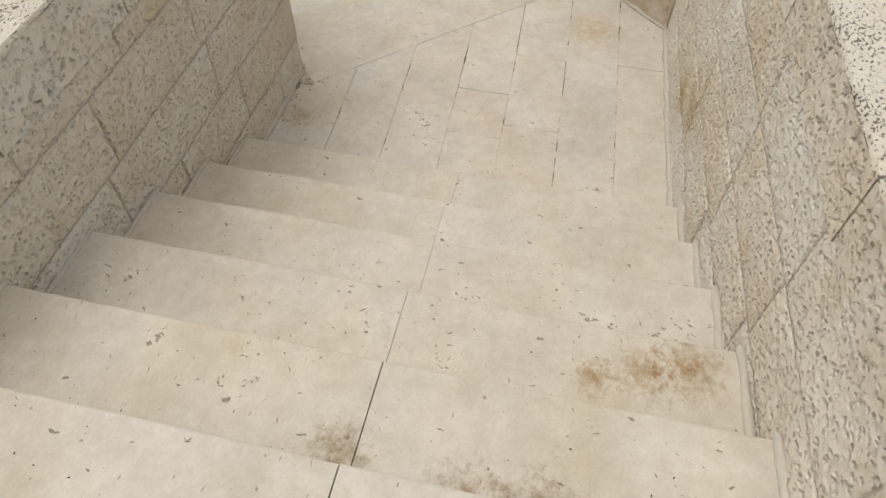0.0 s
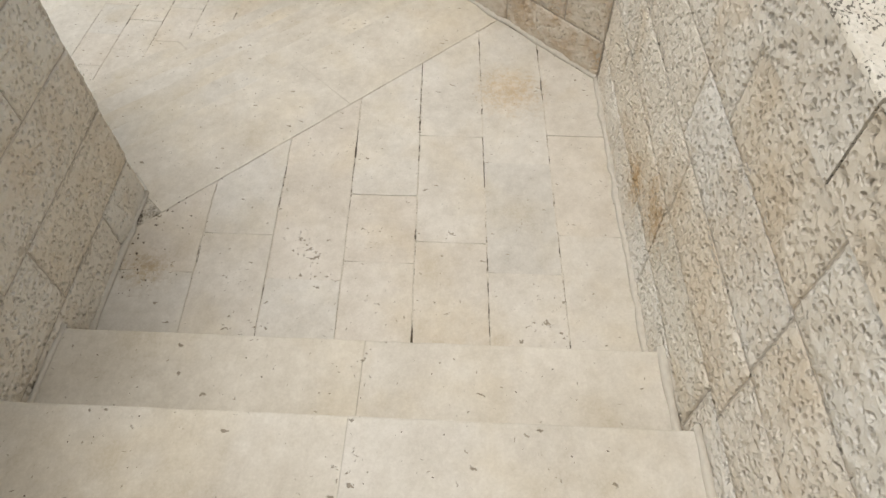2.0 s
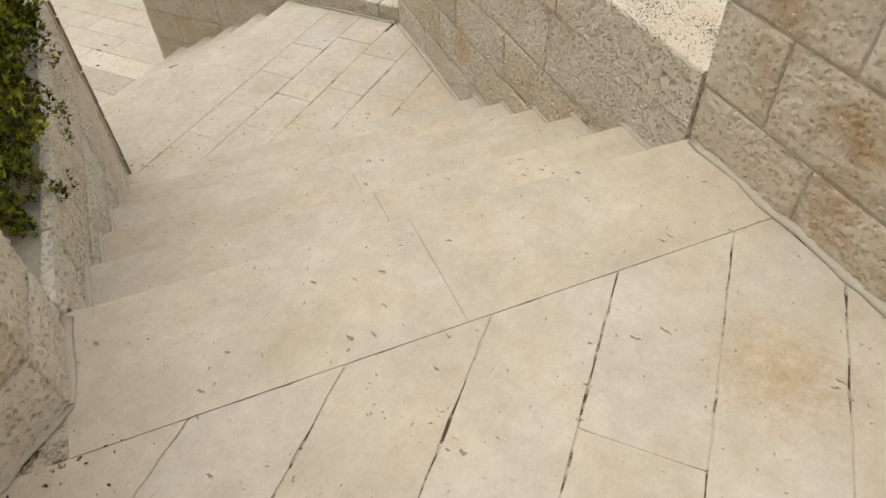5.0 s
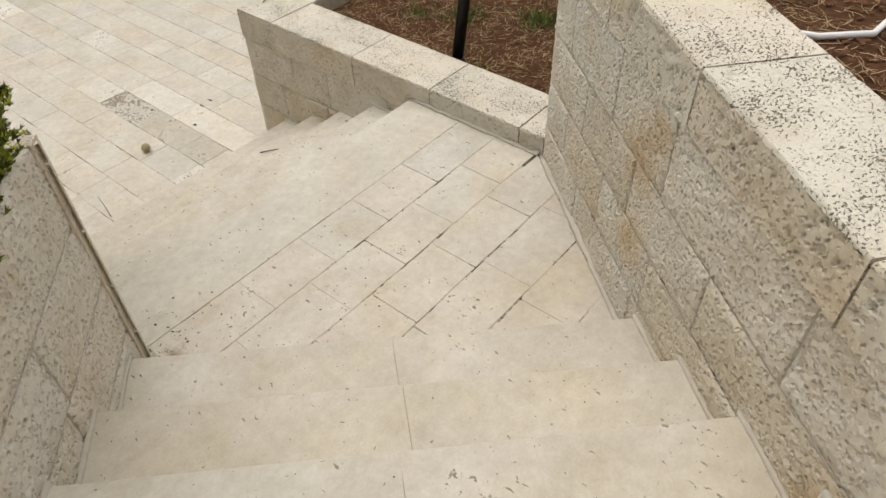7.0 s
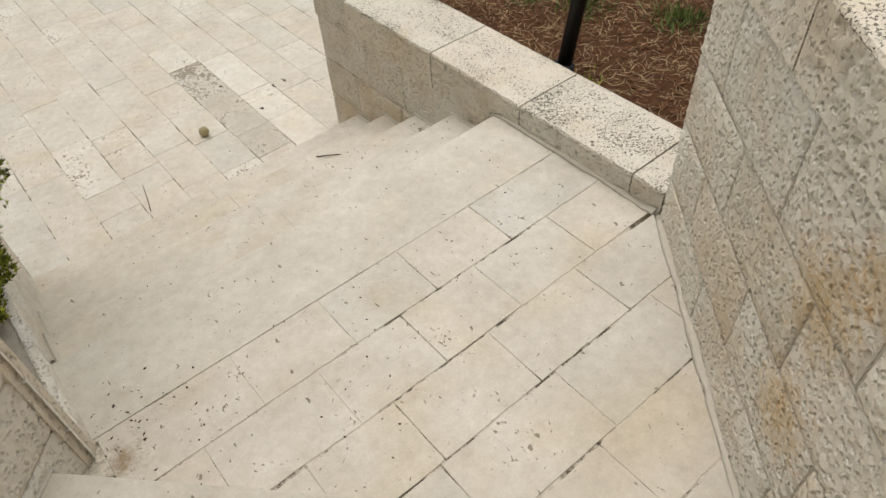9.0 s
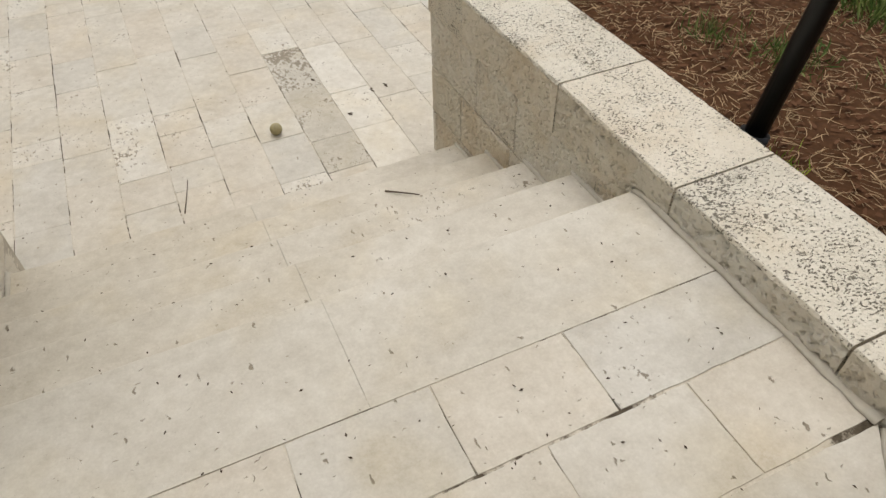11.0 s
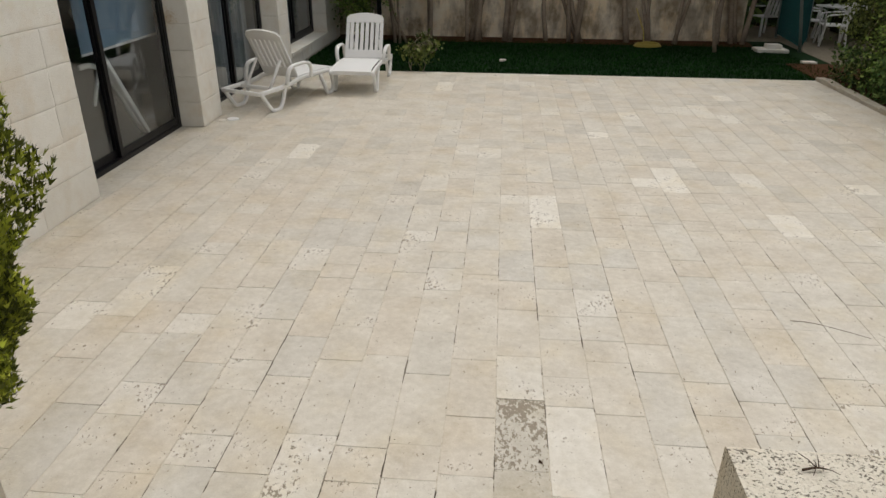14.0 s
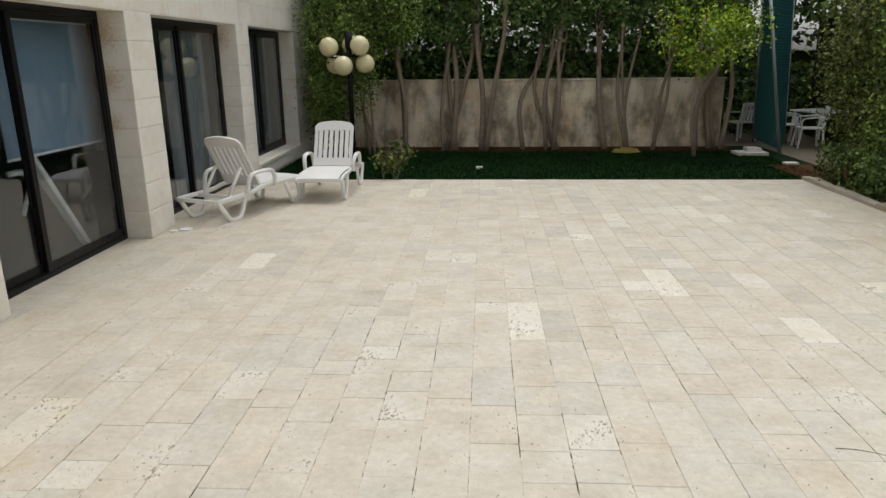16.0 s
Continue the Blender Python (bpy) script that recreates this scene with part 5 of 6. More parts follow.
def sun_lounger(label):
    """Foot end at y = 0, head at y = 1.8; the back raised."""
    root = tagged(new("sun_lounger"), label, "sun lounger", "white loungers on the terrace")
    for s in (-1, 1):
        x = 0.31 * s
        part("side_rail", rail_bm(bmesh.new(), curve_pts([(x, 0.0, 0.30), (x, 0.25, 0.335), (x, 0.9, 0.33), (x, 1.15, 0.29), (x, 1.75, 0.27)]), 0.04, 0.055), M_WHITE, root, smooth=True)
        part("front_leg", rail_bm(bmesh.new(), curve_pts([(x, 0.08, 0.31), (x, 0.16, 0.12), (x, 0.2, 0.02), (x, 0.3, 0.02), (x, 0.36, 0.12), (x, 0.46, 0.31)]), 0.045, 0.05), M_WHITE, root, smooth=True)
        part("rear_leg", rail_bm(bmesh.new(), curve_pts([(x, 1.24, 0.29), (x, 1.3, 0.12), (x, 1.38, 0.02), (x, 1.52, 0.02), (x, 1.6, 0.1), (x, 1.72, 0.27)]), 0.045, 0.05), M_WHITE, root, smooth=True)
        part("armrest", rail_bm(bmesh.new(), curve_pts([(0.35 * s, 0.72, 0.32), (0.36 * s, 0.72, 0.44), (0.37 * s, 0.8, 0.53), (0.37 * s, 1.0, 0.54), (0.36 * s, 1.18, 0.5), (0.35 * s, 1.25, 0.3)]), 0.055, 0.04), M_WHITE, root, smooth=True)
        part("back_strut", rail_bm(bmesh.new(), [(0.2 * s, 1.42, 0.26), (0.2 * s, 1.16, 0.6)], 0.03, 0.04), M_WHITE, root, smooth=True)
    for y, z in ((0.02, 0.305), (1.74, 0.27), (1.4, 0.265)):
        part("cross_bar", box_bm(bmesh.new(), -0.31, 0.31, y - 0.02, y + 0.02, z - 0.025, z + 0.025, 0.01), M_WHITE, root)
    seat = part("seat", rail_bm(bmesh.new(), curve_pts([(0, 0.0, 0.325), (0, 0.2, 0.36), (0, 0.6, 0.365), (0, 0.93, 0.35)]), 0.58, 0.022), M_WHITE, root, smooth=False)
    m = pose(0, 0.93, 0.36, 62, 0, 0)
    back = part("backrest", box_bm(box_bm(bmesh.new(), -0.29, 0.29, 0.0, 0.13, -0.014, 0.014, 0.008, m), -0.29, -0.235, 0.13, 0.56, -0.014, 0.014, 0.008, m), M_WHITE, root)
    part("back_rail", box_bm(bmesh.new(), 0.235, 0.29, 0.13, 0.56, -0.014, 0.014, 0.008, m), M_WHITE, back)
    bm = bmesh.new()
    n_ = 14
    for zz in (-0.014, 0.014):
        top = [bm.verts.new(m @ Vector((-0.29 + 0.58 * i / n_, 0.665 + 0.045 * math.sin(math.pi * i / n_) - (0.04 if i in (0, n_) else 0), zz))) for i in range(n_ + 1)]
        low = [bm.verts.new(m @ Vector((-0.29 + 0.58 * i / n_, 0.56, zz))) for i in range(n_ + 1)]
        for i in range(n_):
            f = (low[i], low[i + 1], top[i + 1], top[i])
            bm.faces.new(f if zz > 0 else f[::-1])
        if zz < 0:
            first = (top, low)
    (t0, l0), (t1, l1) = first, (top, low)
    for i in range(n_):
        bm.faces.new((t1[i], t1[i + 1], t0[i + 1], t0[i]))
        bm.faces.new((l1[i + 1], l1[i], l0[i], l0[i + 1]))
    bm.faces.new((l0[0], l1[0], t1[0], t0[0])), bm.faces.new((l1[-1], l0[-1], t0[-1], t1[-1]))
    part("head_band", bm, M_WHITE, back)
    for i in range(6):
        x = -0.235 + 0.47 * (i + 0.5) / 6 + 0.0
        w_ = 0.47 / 7 * 0.42
        part("slat", box_bm(bmesh.new(), x - w_, x + w_, 0.125, 0.565, -0.011, 0.011, 0.005, m), M_WHITE, back)
    return root


loun = sun_lounger("white plastic sun lounger with raised slatted back facing the steps")
loun.matrix_basis = pose(-2.76, 7.72, TZ, 0, 0, 0)
two = copy_thing(loun, pose(-3.3, 8.15, TZ, 0, 0, 158))
tagged(two, "white plastic sun lounger seen from behind, beside the glass door")


# ---------------------------------------------------------------- garden furniture
def garden_chair(label):
    root = tagged(new("garden_chair"), label, "chair", "white chairs on the lawn")
    part("seat", box_bm(bmesh.new(), -0.23, 0.23, -0.22, 0.22, 0.40, 0.425, 0.01), M_WHITE, root)
    for x, y in ((-1, -1), (1, -1), (-1, 1), (1, 1)):
        part("leg", rail_bm(bmesh.new(), [(0.22 * x, 0.2 * y, 0.41), (0.25 * x, 0.25 * y, 0.0)], 0.05, 0.04), M_WHITE, root)
    for x in (-1, 1):
        part("armrest", rail_bm(bmesh.new(), curve_pts([(0.25 * x, -0.22, 0.42), (0.26 * x, -0.2, 0.6), (0.26 * x, 0.0, 0.64), (0.24 * x, 0.22, 0.66)]), 0.05, 0.03), M_WHITE, root, smooth=True)
    m = pose(0, 0.21, 0.42, -14, 0, 0)
    for k in range(5):
        x = -0.19 + 0.095 * k
        part("back_slat", box_bm(bmesh.new(), x - 0.03, x + 0.03, -0.01, 0.01, 0.0, 0.38, 0.006, m), M_WHITE, root)
    part("top_rail", box_bm(bmesh.new(), -0.23, 0.23, -0.014, 0.014, 0.37, 0.45, 0.012, m), M_WHITE, root)
    return root


chair = garden_chair("white plastic garden chair on the lawn by the wall")
chair.matrix_basis = pose(5.37, 15.0, -0.09, 0, 0, 200)
copy_thing(chair, pose(6.16, 14.35, -0.09, 0, 0, 60))
copy_thing(chair, pose(6.3, 13.6, -0.09, 0, 0, -100))
table = tagged(new("garden_table"), "white plastic garden table behind the net", "table")
part("tabletop", box_bm(bmesh.new(), -0.45, 0.45, -0.45, 0.45, 0.68, 0.72, 0.015), M_WHITE, table)
for x in (-1, 1):
    for y in (-1, 1):
        part("leg", rail_bm(bmesh.new(), [(0.36 * x, 0.36 * y, 0.69), (0.4 * x, 0.4 * y, 0.0)], 0.06, 0.06), M_WHITE, table)
table.matrix_basis = pose(6.85, 14.35, -0.09, 0, 0, 20)

# bare corner behind the net
M_GRIT = simple("trodden_earth", (0.2, 0.17, 0.125), 0.95, 0, 0.35, 14, 0.7)
tagged(box("ground_corner", 5.41, 9.0, 11.2, 16.4, -0.3, -0.092, M_GRIT), "trodden bare earth in the corner of the garden", "ground", kind="structure")
tagged(box("ground_corner_back", 4.47, 5.405, 13.905, 16.4, -0.3, -0.092, M_GRIT), "trodden bare earth behind the lawn", "ground", kind="structure")

# net enclosure
net = tagged(new("net_fence"), "teal green net hung between leaning metal poles", "net")
for a, b, r_ in (((5.34, 12.62, -0.1), (4.68, 12.6, 3.6), 0.03), ((6.01, 14.06, -0.1), (5.78, 14.0, 3.6), 0.025), ((5.55, 14.6, -0.1), (5.41, 14.6, 3.6), 0.025)):
    part("pole", tube_bm(bmesh.new(), [a, b], r_, 10), M_STEEL, net, smooth=True)
vs, fs, rg = [], [], random.Random(2)
P0, P1, P2, P3 = Vector((5.55, 14.58, 0.0)), Vector((5.33, 12.64, 0.0)), Vector((4.7, 12.62, 3.5)), Vector((5.42, 14.58, 3.5))
N_ = 60
for k in range(N_ + 1):
    for a, b in ((P0.lerp(P3, k / N_), P1.lerp(P2, k / N_)), (P0.lerp(P1, k / N_), P3.lerp(P2, k / N_))):
        o, sag = len(vs), rg.uniform(-0.01, 0.01)
        d = (b - a).normalized()
        u = d.orthogonal().normalized() * 0.004
        w_ = d.cross(u).normalized() * 0.004
        for q in (a, b):
            vs += [tuple(q + u), tuple(q - u * 0.5 + w_), tuple(q - u * 0.5 - w_)]
        fs += [(o, o + 1, o + 4, o + 3), (o + 1, o + 2, o + 5, o + 4), (o + 2, o, o + 3, o + 5)]
piece("mesh", vs, fs, M_NET, net)
vs, fs = [], []
P0, P1, P2, P3 = Vector((5.36, 12.64, 0.0)), Vector((6.0, 14.04, 0.0)), Vector((5.79, 13.98, 3.5)), Vector((4.7, 12.62, 3.5))
for k in range(N_ + 1):
    for a, b in ((P0.lerp(P3, k / N_), P1.lerp(P2, k / N_)), (P0.lerp(P1, k / N_), P3.lerp(P2, k / N_))):
        o = len(vs)
        d = (b - a).normalized()
        u = d.orthogonal().normalized() * 0.004
        w_ = d.cross(u).normalized() * 0.004
        for q in (a, b):
            vs += [tuple(q + u), tuple(q - u * 0.5 + w_), tuple(q - u * 0.5 - w_)]
        fs += [(o, o + 1, o + 4, o + 3), (o + 1, o + 2, o + 5, o + 4), (o + 2, o, o + 3, o + 5)]
piece("mesh", vs, fs, M_NET, net)
hs = tagged(new("hose"), "yellow garden hose coiled at the foot of the wall", "hose")
pts = [(2.35 + 0.28 * math.cos(t) * (1 - t * 0.01), 12.75 + 0.2 * math.sin(t), -0.06 + 0.003 * t) for t in [k * 0.35 for k in range(60)]]
part("tube", tube_bm(bmesh.new(), pts + [(2.3, 13.1, 0.2), (2.15, 13.35, 0.62)], 0.012, 6), M_HOSE, hs, smooth=True)
for x, y, sx, sy, h in ((4.75, 12.6, 0.3, 0.2, 0.06), (4.8, 12.62, 0.14, 0.12, 0.14), (-0.6, 10.9, 0.06, 0.05, 0.03), (5.0, 11.3, 0.12, 0.08, 0.04)):
    tagged(box("garden_stone", x - sx, x + sx, y - sy, y + sy, -0.12, -0.09 + h, M_FACE, None, 0.012), "pale stone block lying on the lawn", "stone", "stones on the lawn")

# ---------------------------------------------------------------- globe lamp
lamp = tagged(new("globe_lamp"), "black post with a cluster of cream glass globes", "lamp")
LX, LY = -3.0, 11.6
part("post", tube_bm(bmesh.new(), [(LX, LY, -0.1), (LX, LY, 1.5), (LX, LY, 2.25)], 0.045, 12), M_BLACK, lamp, smooth=True)
part("cap", tube_bm(bmesh.new(), [(LX, LY, 2.0), (LX, LY, 2.3)], 0.07, 12), M_BLACK, lamp, smooth=True)
for k, (dx, dy, z) in enumerate([(-0.36, -0.05, 2.03), (0.0, 0.25, 2.06), (0.22, -0.12, 2.05), (-0.3, 0.2, 1.72), (-0.06, -0.3, 1.70), (0.28, 0.05, 1.73)]):
    bm = bmesh.new()
    bmesh.ops.create_uvsphere(bm, u_segments=24, v_segments=16, radius=0.175, matrix=pose(LX + dx, LY + dy, z))
    g = part("globe", bm, M_GLOBE, lamp, smooth=True)
    part("arm", tube_bm(bmesh.new(), [(LX, LY, 1.86), (LX + dx * 0.7, LY + dy * 0.7, z - 0.19 if z > 1.9 else z + 0.19), (LX + dx, LY + dy, z - 0.17 if z > 1.9 else z + 0.17)], 0.014, 6), M_BLACK, g, smooth=True)

# ---------------------------------------------------------------- garden wall and planting
gwall = tagged(box("wall_garden", -5.2, 4.45, 13.55, 13.75, -0.3, 1.33, M_RENDER), "weathered rendered garden wall behind the trees", "wall", kind="structure")
box("wall_cap", -5.22, 4.47, 13.52, 13.78, 1.33, 1.37, M_RENDER, gwall, 0.008)
strip = tagged(piece("ground_strip", [(-5, 13.05, -0.085), (4.6, 13.05, -0.085), (4.6, 13.56, -0.05), (-5, 13.56, -0.05)], [(0, 1, 2, 3)], M_SOIL), "strip of red soil along the garden wall", "ground", kind="structure")


def cloud(n_, cx, cy, cz, rx, ry, rz, seed, clumps=14):
    """Points gathered in clumps inside an ellipsoid."""
    rg = np.random.default_rng(seed)
    c = rg.normal(0, 1, (clumps, 3))
    c = c / np.linalg.norm(c, axis=1)[:, None] * rg.uniform(0.25, 1, (clumps, 1)) ** 0.5
    i = rg.integers(0, clumps, n_)
    p = c[i] + rg.normal(0, 0.22, (n_, 3))
    return p * [rx, ry, rz] + [cx, cy, cz], c * [rx, ry, rz] + [cx, cy, cz]


def tree(x, y, z0, height, stems, crown, leaf, mat, count, seed, label, lean=0.25, thick=0.05, group="trees along the garden wall"):
    rg = random.Random(seed)
    root = tagged(new("tree"), label, "tree", group)
    rx, ry, rz, cz = crown
    pts, cl = cloud(count, x, y, cz, rx, ry, rz, seed, 22)
    for s in range(stems):
        a = rg.uniform(0, 6.283)
        top = Vector((x + rg.uniform(-lean, lean) * 1.6, y + rg.uniform(-0.25, 0.25), height * rg.uniform(0.85, 1.1)))
        b = Vector((x + math.cos(a) * 0.12, y + math.sin(a) * 0.08, z0))
        line = curve_pts([b, b.lerp(top, 0.3) + Vector((rg.gauss(0, 0.11), rg.gauss(0, 0.05), 0)), b.lerp(top, 0.62) + Vector((rg.gauss(0, 0.15), rg.gauss(0, 0.06), 0)), top], 4)
        tr = part("trunk", tube_bm(bmesh.new(), line, thick * rg.uniform(0.7, 1.1), 7, thick * 0.4), M_BARK, root, smooth=True)
        for k in range(4):
            q = cl[rg.randrange(len(cl))]
            start = line[int(len(line) * rg.uniform(0.5, 0.95))]
            part("limb", tube_bm(bmesh.new(), [start, start.lerp(Vector(q), 0.5) + Vector((0, 0, 0.1)), Vector(q)], thick * 0.35, 5, 0.006), M_BARK, tr, smooth=True)
    rgn = np.random.default_rng(seed)
    me = leaves_mesh("crown", pts, np.tile([0, 0, -0.2], (len(pts), 1)), leaf, mat, seed, "leaf", 1.0)
    ob = new("crown", me)
    ob.parent = root
    return root


rg = random.Random(77)
k = 0
for x in (-4.3, -3.5, -2.3, -1.5, -1.2, -0.45, 0.3, 0.85, 1.05, 1.9, 2.4, 3.1, 3.75, 4.3):
    k += 1
    tree(x, 13.3 + rg.uniform(-0.1, 0.1), -0.08, rg.uniform(3.0, 3.9), (2, 1, 3)[k % 3], (0.75, 0.6, 0.95, rg.uniform(3.05, 3.35)), 0.1, M_LEAF, 1900, 100 + k, "slender multi-stemmed tree before the garden wall", 0.3, rg.choice((0.045, 0.055, 0.07, 0.08)))
tree(-3.3, 12.6, -0.1, 2.6, 4, (0.75, 0.8, 1.6, 1.9), 0.062, M_MID, 17000, 140, "dense dark leafy shrub beside the house", 0.3, 0.03, "shrubs by the house")
tree(-2.75, 12.75, -0.1, 2.9, 3, (0.9, 0.7, 0.9, 2.75), 0.065, M_MID, 13000, 141, "tall leafy green tree behind the globe lamp", 0.3, 0.04, "shrubs by the house")
tree(3.7, 12.35, -0.08, 2.4, 2, (0.85, 0.5, 0.6, 2.2), 0.07, M_LIME, 3400, 142, "young tree with bright lime-green leaves", 0.15, 0.035, "young trees")
tree(-2.05, 9.75, -0.1, 0.5, 4, (0.32, 0.25, 0.26, 0.3), 0.07, M_SHRUB, 620, 143, "small leafy shrub at the edge of the terrace", 0.15, 0.008, "young trees")

# dense planting beyond the wall
rgn = np.random.default_rng(8)
n_ = 95000
p = np.stack([rgn.uniform(-9, 12, n_), rgn.uniform(14.2, 16.8, n_), rgn.uniform(0.0, 6.2, n_)], 1)
dens = lumpy(p, 0.9, 1.0, 4) + lumpy(p, 2.3, 0.5, 6)
clear = ~((p[:, 0] > 4.6) & (p[:, 1] < 15.9) & (p[:, 2] < 2.6))
p, dens = p[clear], dens[clear]
p = p[(dens > -0.12) | (p[:, 2] < 1.6)]
woods = tagged(new("far_trees", leaves_mesh("far_trees", p, np.tile([0, -0.4, -0.2], (len(p), 1)), 0.19, M_LEAF, 8, "leaf", 1.0)), "dense dark trees beyond the garden wall", "trees", kind="stuff")
# added dark box, its colour stands for shade between the far trees
screen = tagged(box("backdrop", -30, 40, 17.4, 17.8, -0.2, 1.9, M_SHADE), "plain dark box standing in for thicket shade beyond the garden", "thicket", kind="structure")

# shrubs along the kerb
k = 0
for y in (5.7, 6.5, 7.3, 8.2, 9.0, 9.6):
    k += 1
    tree(5.25 if y < 9 else 5.3, y, -0.1, 2.9, 6, (0.72, 0.75, 1.75, 1.7), 0.055, M_MID if k % 3 == 1 else M_SHRUB, 11000, 200 + k, "overgrown shrub with thin brown stems beyond the kerb", 0.4, 0.018, "shrubs beyond the kerb")
rgn = np.random.default_rng(31)
n_ = 9000
p = np.stack([4.62 + np.abs(rgn.normal(0, 0.45, n_)), rgn.uniform(4.9, 9.7, n_), rgn.uniform(-0.07, 0.5, n_)], 1)
p = p[lumpy(p, 2.2, 1.0, 9) > -0.15]
tagged(new("ground_cover", leaves_mesh("ground_cover", p, np.tile([0, 0, 0.4], (len(p), 1)), 0.06, M_LEAF, 31, "leaf", 1.0)), "dark low leaves crowding over the kerb", "ground cover", kind="stuff")
bm_pts = np.random.default_rng(5).normal(0, 1, (60, 3)) * [0.14, 0.2, 0.1] + [4.72, 6.1, 0.3]
M_YELLOW = leafy("yellow_petals", (0.6, 0.42, 0.02), (0.8, 0.6, 0.03), (0.85, 0.7, 0.1), 3.0, 0.1)
tagged(new("yellow_flowers", leaves_mesh("yellow_flowers", bm_pts, np.tile([0, 0, 1.0], (60, 1)), 0.045, M_YELLOW, 5, "leaf", 0.9)), "spray of yellow flowers among the shrubs", "flowers")

# tree pit at the corner of the terrace
pit = tagged(new("tree_pit"), "square pit edged with pale stone in the paving", "planter")
for a, b in ((Vector((4.62, 1.89)), Vector((3.68, 1.89))), (Vector((3.68, 1.9)), Vector((3.68, 3.1)))):
    u = (a - b).normalized()
    top_block("edge_stone", a, b, TZ + 0.05, TZ + 0.05, Vector((0, 1)) if abs(u.x) > 0.5 else Vector((1, 0)), 0.19, 0.06, pit, M_FACE)
box("soil", 3.87, 4.44, 2.08, 3.1, TZ - 0.02, TZ + 0.012, M_SOIL, pit)
tree(4.2, 2.62, TZ, 1.7, 4, (0.5, 0.5, 0.72, 0.78), 0.055, M_SHRUB, 17000, 260, "bushy dark green conifer growing out of the tree pit", 0.2, 0.03, "shrubs in the paving")

# chain-link fence with pale cloth behind it
chain = tagged(new("chain_link_fence"), "chain-link fence on dark posts with pale green cloth behind", "fence")
for y in (0.6, 2.1, 3.6, 5.1):
    part("post", tube_bm(bmesh.new(), [(4.86, y, -0.1), (4.86, y, 1.6)], 0.025, 10), M_BLACK, chain, smooth=True)
vs, fs = [], []
for k in range(-49, 52):
    for sg in (1, -1):
        y0, z0 = 2.1 + 0.06 * k, -0.05 if sg > 0 else 1.55
        t0, t1 = max(0.0, 0.6 - y0), min(1.6, 5.1 - y0)
        if t1 - t0 < 0.03:
            continue
        o = len(vs)
        for t in (t0, t1):
            c = Vector((4.845 + 0.002 * sg, y0 + t, z0 + sg * t))
            vs += [tuple(c + Vector((0.0022, 0, 0))), tuple(c + Vector((-0.0012, 0, 0.002))), tuple(c + Vector((-0.0012, 0, -0.002)))]
        fs += [(o, o + 1, o + 4, o + 3), (o + 1, o + 2, o + 5, o + 4), (o + 2, o, o + 3, o + 5)]
piece("wire_mesh", vs, fs, M_STEEL, chain)
box("cloth", 4.95, 4.956, 0.6, 5.1, -0.08, 1.55, simple("pale_green_cloth", (0.5, 0.6, 0.55), 0.9, 0, 0.15, 4, 0.2), chain)
tagged(box("ground_bed_right", XR + 0.13, 9.0, -0.5, 11.2, -0.25, -0.08, M_SOIL), "soil bed beyond the kerb", "ground", kind="structure")
# another added dark box, shade in colour behind the kerb shrubs
tagged(box("hedge_backdrop", 7.3, 7.7, 0.0, 16.0, -0.2, 2.6, M_SHADE), "plain dark box standing in for thicket shade behind the shrubs", "thicket", kind="structure")

# ---------------------------------------------------------------- small things
bm = bmesh.new()
bmesh.ops.create_icosphere(bm, subdivisions=4, radius=0.034)
for v in bm.verts:
    v.co *= 1 + 0.03 * noise.noise(v.co * 60)
bmesh.ops.translate(bm, vec=(-0.735, -0.03, TZ + 0.0335), verts=bm.verts)
ball = part("ball", bm, M_BALL, None, smooth=True)
tagged(ball, "small olive-beige ball lying on the terrace", "ball")


def twig(pts, r_, label, sprigs=0, seed=0):
    rg = random.Random(seed)
    root = tagged(new("twig"), label, "twig", "twigs on the paving")
    line = curve_pts(pts, 5)
    part("stem", tube_bm(bmesh.new(), line, r_, 6, r_ * 0.5), M_TWIG, root, smooth=True)
    for k in range(sprigs):
        q = line[rg.randrange(len(line) // 2, len(line))]
        e = q + Vector((rg.uniform(-0.04, 0.04), rg.uniform(-0.04, 0.04), rg.uniform(0.0, 0.02)))
        part("sprig", tube_bm(bmesh.new(), [q, q.lerp(e, 0.5) + Vector((0, 0, 0.004)), e], r_ * 0.5, 5, r_ * 0.2), M_TWIG, root, smooth=True)


Z3 = L2 - 3 * R
twig([(-0.52, -1.22, Z3 + 0.006), (-0.46, -1.27, Z3 + 0.012), (-0.40, -1.31, Z3 + 0.008), (-0.36, -1.36, Z3 + 0.01)], 0.0036, "dark broken twig lying on a step", 6, 3)
twig([(-0.89, -1.36, Z3 + 0.005), (-0.83, -1.35, Z3 + 0.01), (-0.775, -1.385, Z3 + 0.005)], 0.0035, "short dark twig lying on a step")
twig([(1.245, 1.836, TZ + 0.004), (1.36, 1.82, TZ + 0.006), (1.5, 1.755, TZ + 0.006), (1.655, 1.668, TZ + 0.004)], 0.0018, "thin dry stem lying on the terrace")
twig([(-1.33, -0.5, TZ + 0.005), (-1.3, -0.38, TZ + 0.007), (-1.27, -0.24, TZ + 0.005)], 0.003, "thin dry stem lying on the terrace")


Z5 = 0.945
for k, (x, y) in enumerate(((0.72, -0.7), (0.76, -0.67), (1.75, -0.68), (0.2, -0.62), (1.4, -0.6))):
    a = 0.7 + 1.9 * k
    d = Vector((math.cos(a), math.sin(a), 0))
    c = Vector((x, y, Z5))
    twig([c - d * 0.035, c + Vector((0, 0, 0.006)), c + d * 0.03], 0.0035, "dry broken twig lying on the coping", 7, 20 + k)


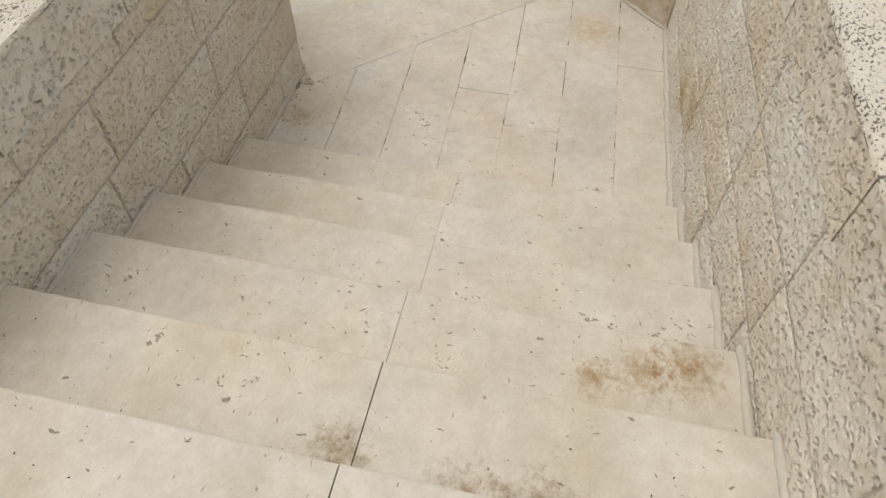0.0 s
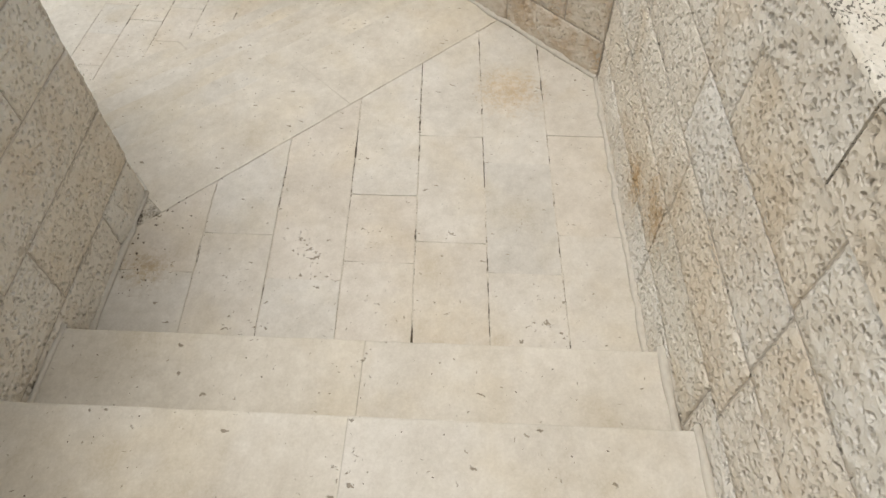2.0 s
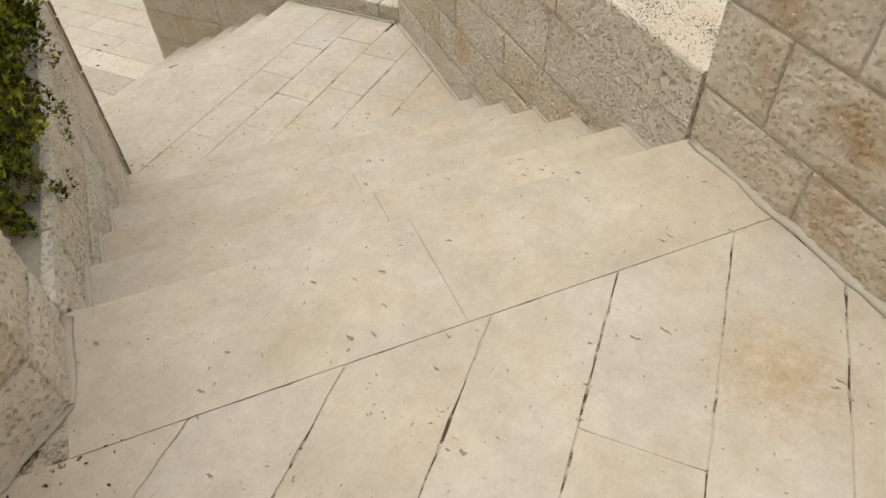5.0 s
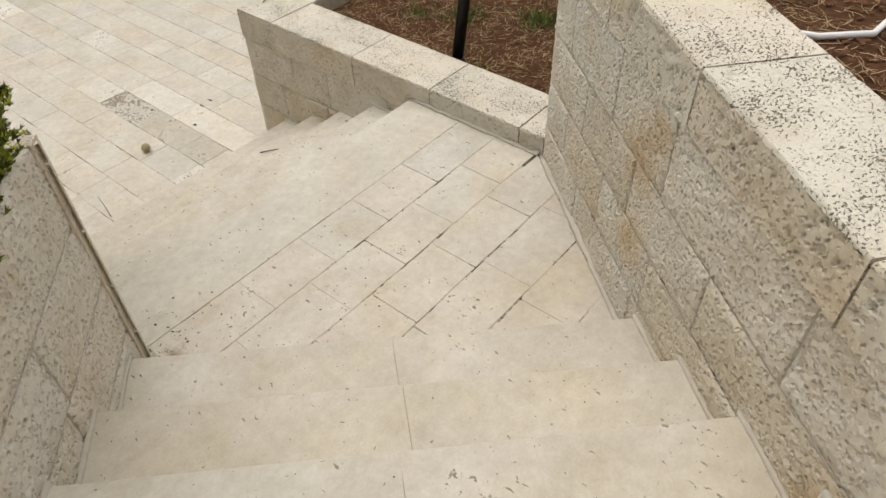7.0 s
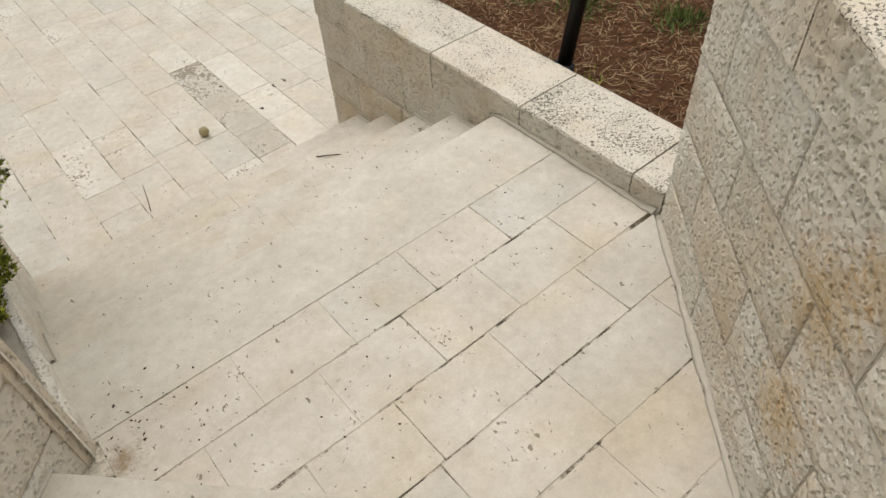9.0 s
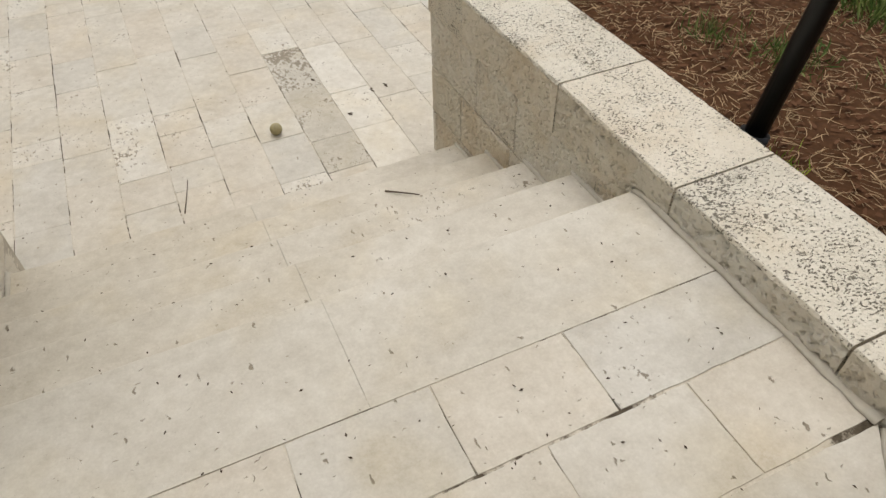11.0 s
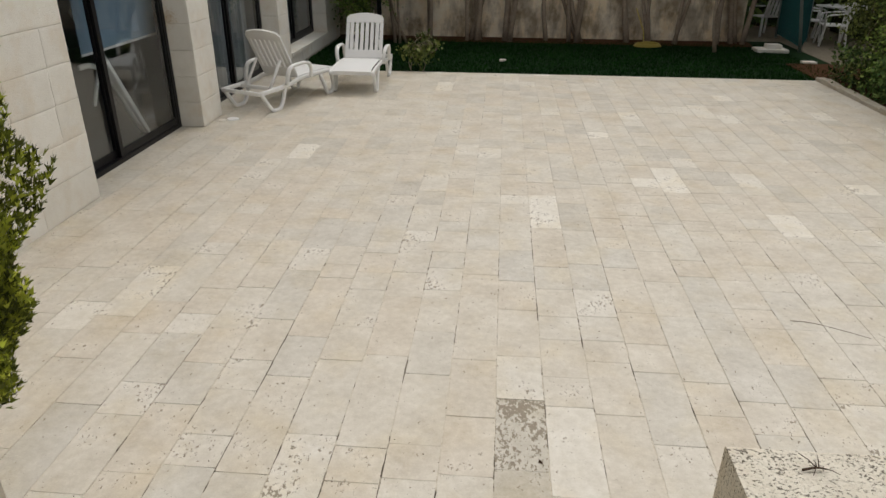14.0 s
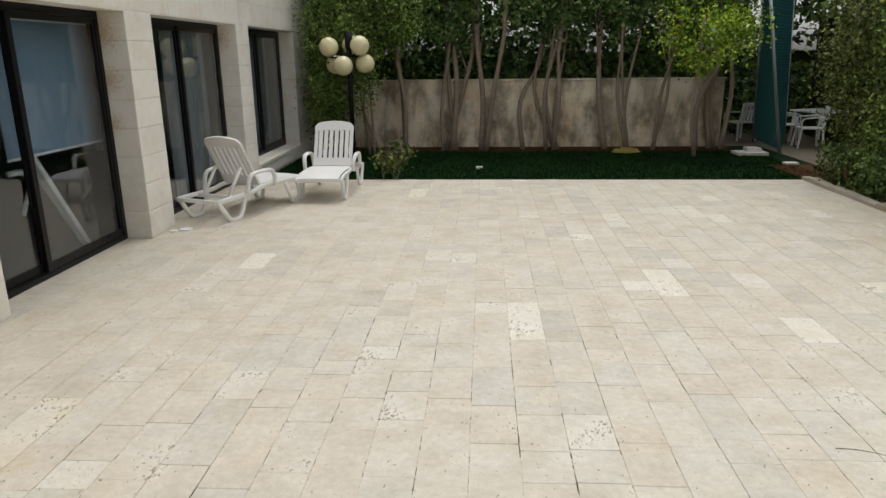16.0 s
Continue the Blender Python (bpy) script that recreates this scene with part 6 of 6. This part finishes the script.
def specks(name, spots, seed, label):
    """Crumbs of dry leaf and grit: small curled chips."""
    rg = random.Random(seed)
    vs, fs = [], []
    for x, y, z, s in spots:
        a, o = rg.uniform(0, 6.283), len(vs)
        u, w_ = Vector((math.cos(a), math.sin(a), 0)) * s, Vector((-math.sin(a), math.cos(a), 0)) * s * rg.uniform(0.3, 0.6)
        c = Vector((x, y, z + 0.001))
        vs += [tuple(c - u), tuple(c + w_), tuple(c + u), tuple(c - w_), tuple(c + Vector((0, 0, s * 0.5)))]
        fs += [(o, o + 1, o + 4), (o + 1, o + 2, o + 4), (o + 2, o + 3, o + 4), (o + 3, o, o + 4)]
    return tagged(piece(name, vs, fs, M_TWIG), label, "litter", kind="stuff")


rg = random.Random(12)
spots = []
for _ in range(130):
    spots.append((rg.uniform(-2.0, -0.1), rg.uniform(-3.3, Y3 - 0.02), L2 + 0.002, rg.choice((0.003, 0.004, 0.006))))
for k in range(1, 5):
    for _ in range(34):
        spots.append((rg.uniform(XL + 0.1, -0.05), Y3 + T3 * (k - rg.random() * 0.95), L2 - k * R + 0.002, rg.choice((0.003, 0.004, 0.005, 0.007))))
for _ in range(240):
    spots.append((rg.uniform(-3, 2.5), rg.uniform(-0.5, 4.5), TZ + 0.002, rg.choice((0.003, 0.004, 0.005, 0.007))))
for x, y in ((-0.38, 0.44), (0.0, 0.18), (-0.08, 0.17), (-0.3, -0.02)):
    for _ in range(4):
        spots.append((x + rg.gauss(0, 0.012), y + rg.gauss(0, 0.012), TZ + 0.002, 0.012))
for k in range(6):
    for _ in range(30):
        q = p2(nose2(k, 1) - 0.02 - rg.random() * 0.27, rg.uniform(0.1, 1.8))
        spots.append((q.x, q.y, L1 - k * R + 0.002, rg.choice((0.002, 0.003, 0.004))))
for k in range(7):
    for _ in range(26):
        q = p1(-T1 * (k + rg.random() * 0.9) - 0.01, rg.uniform(-0.85, 0.95))
        spots.append((q.x, q.y, L1 + (k + 1) * R + 0.002, rg.choice((0.002, 0.003, 0.004))))
for _ in range(60):
    q = PIER1 - U1 * rg.uniform(0.0, 0.5) - N1 * abs(rg.gauss(0.08, 0.1))
    spots.append((q.x, q.y, L1 + 0.002, rg.choice((0.003, 0.004, 0.006))))
    q = PIER2 + Vector((abs(rg.gauss(0.06, 0.15)), rg.gauss(0.0, 0.12)))
    spots.append((q.x, q.y, L2 + 0.002, rg.choice((0.003, 0.005, 0.008))))
specks("leaf_litter", spots, 3, "dark crumbs of dry leaf scattered over the paving")
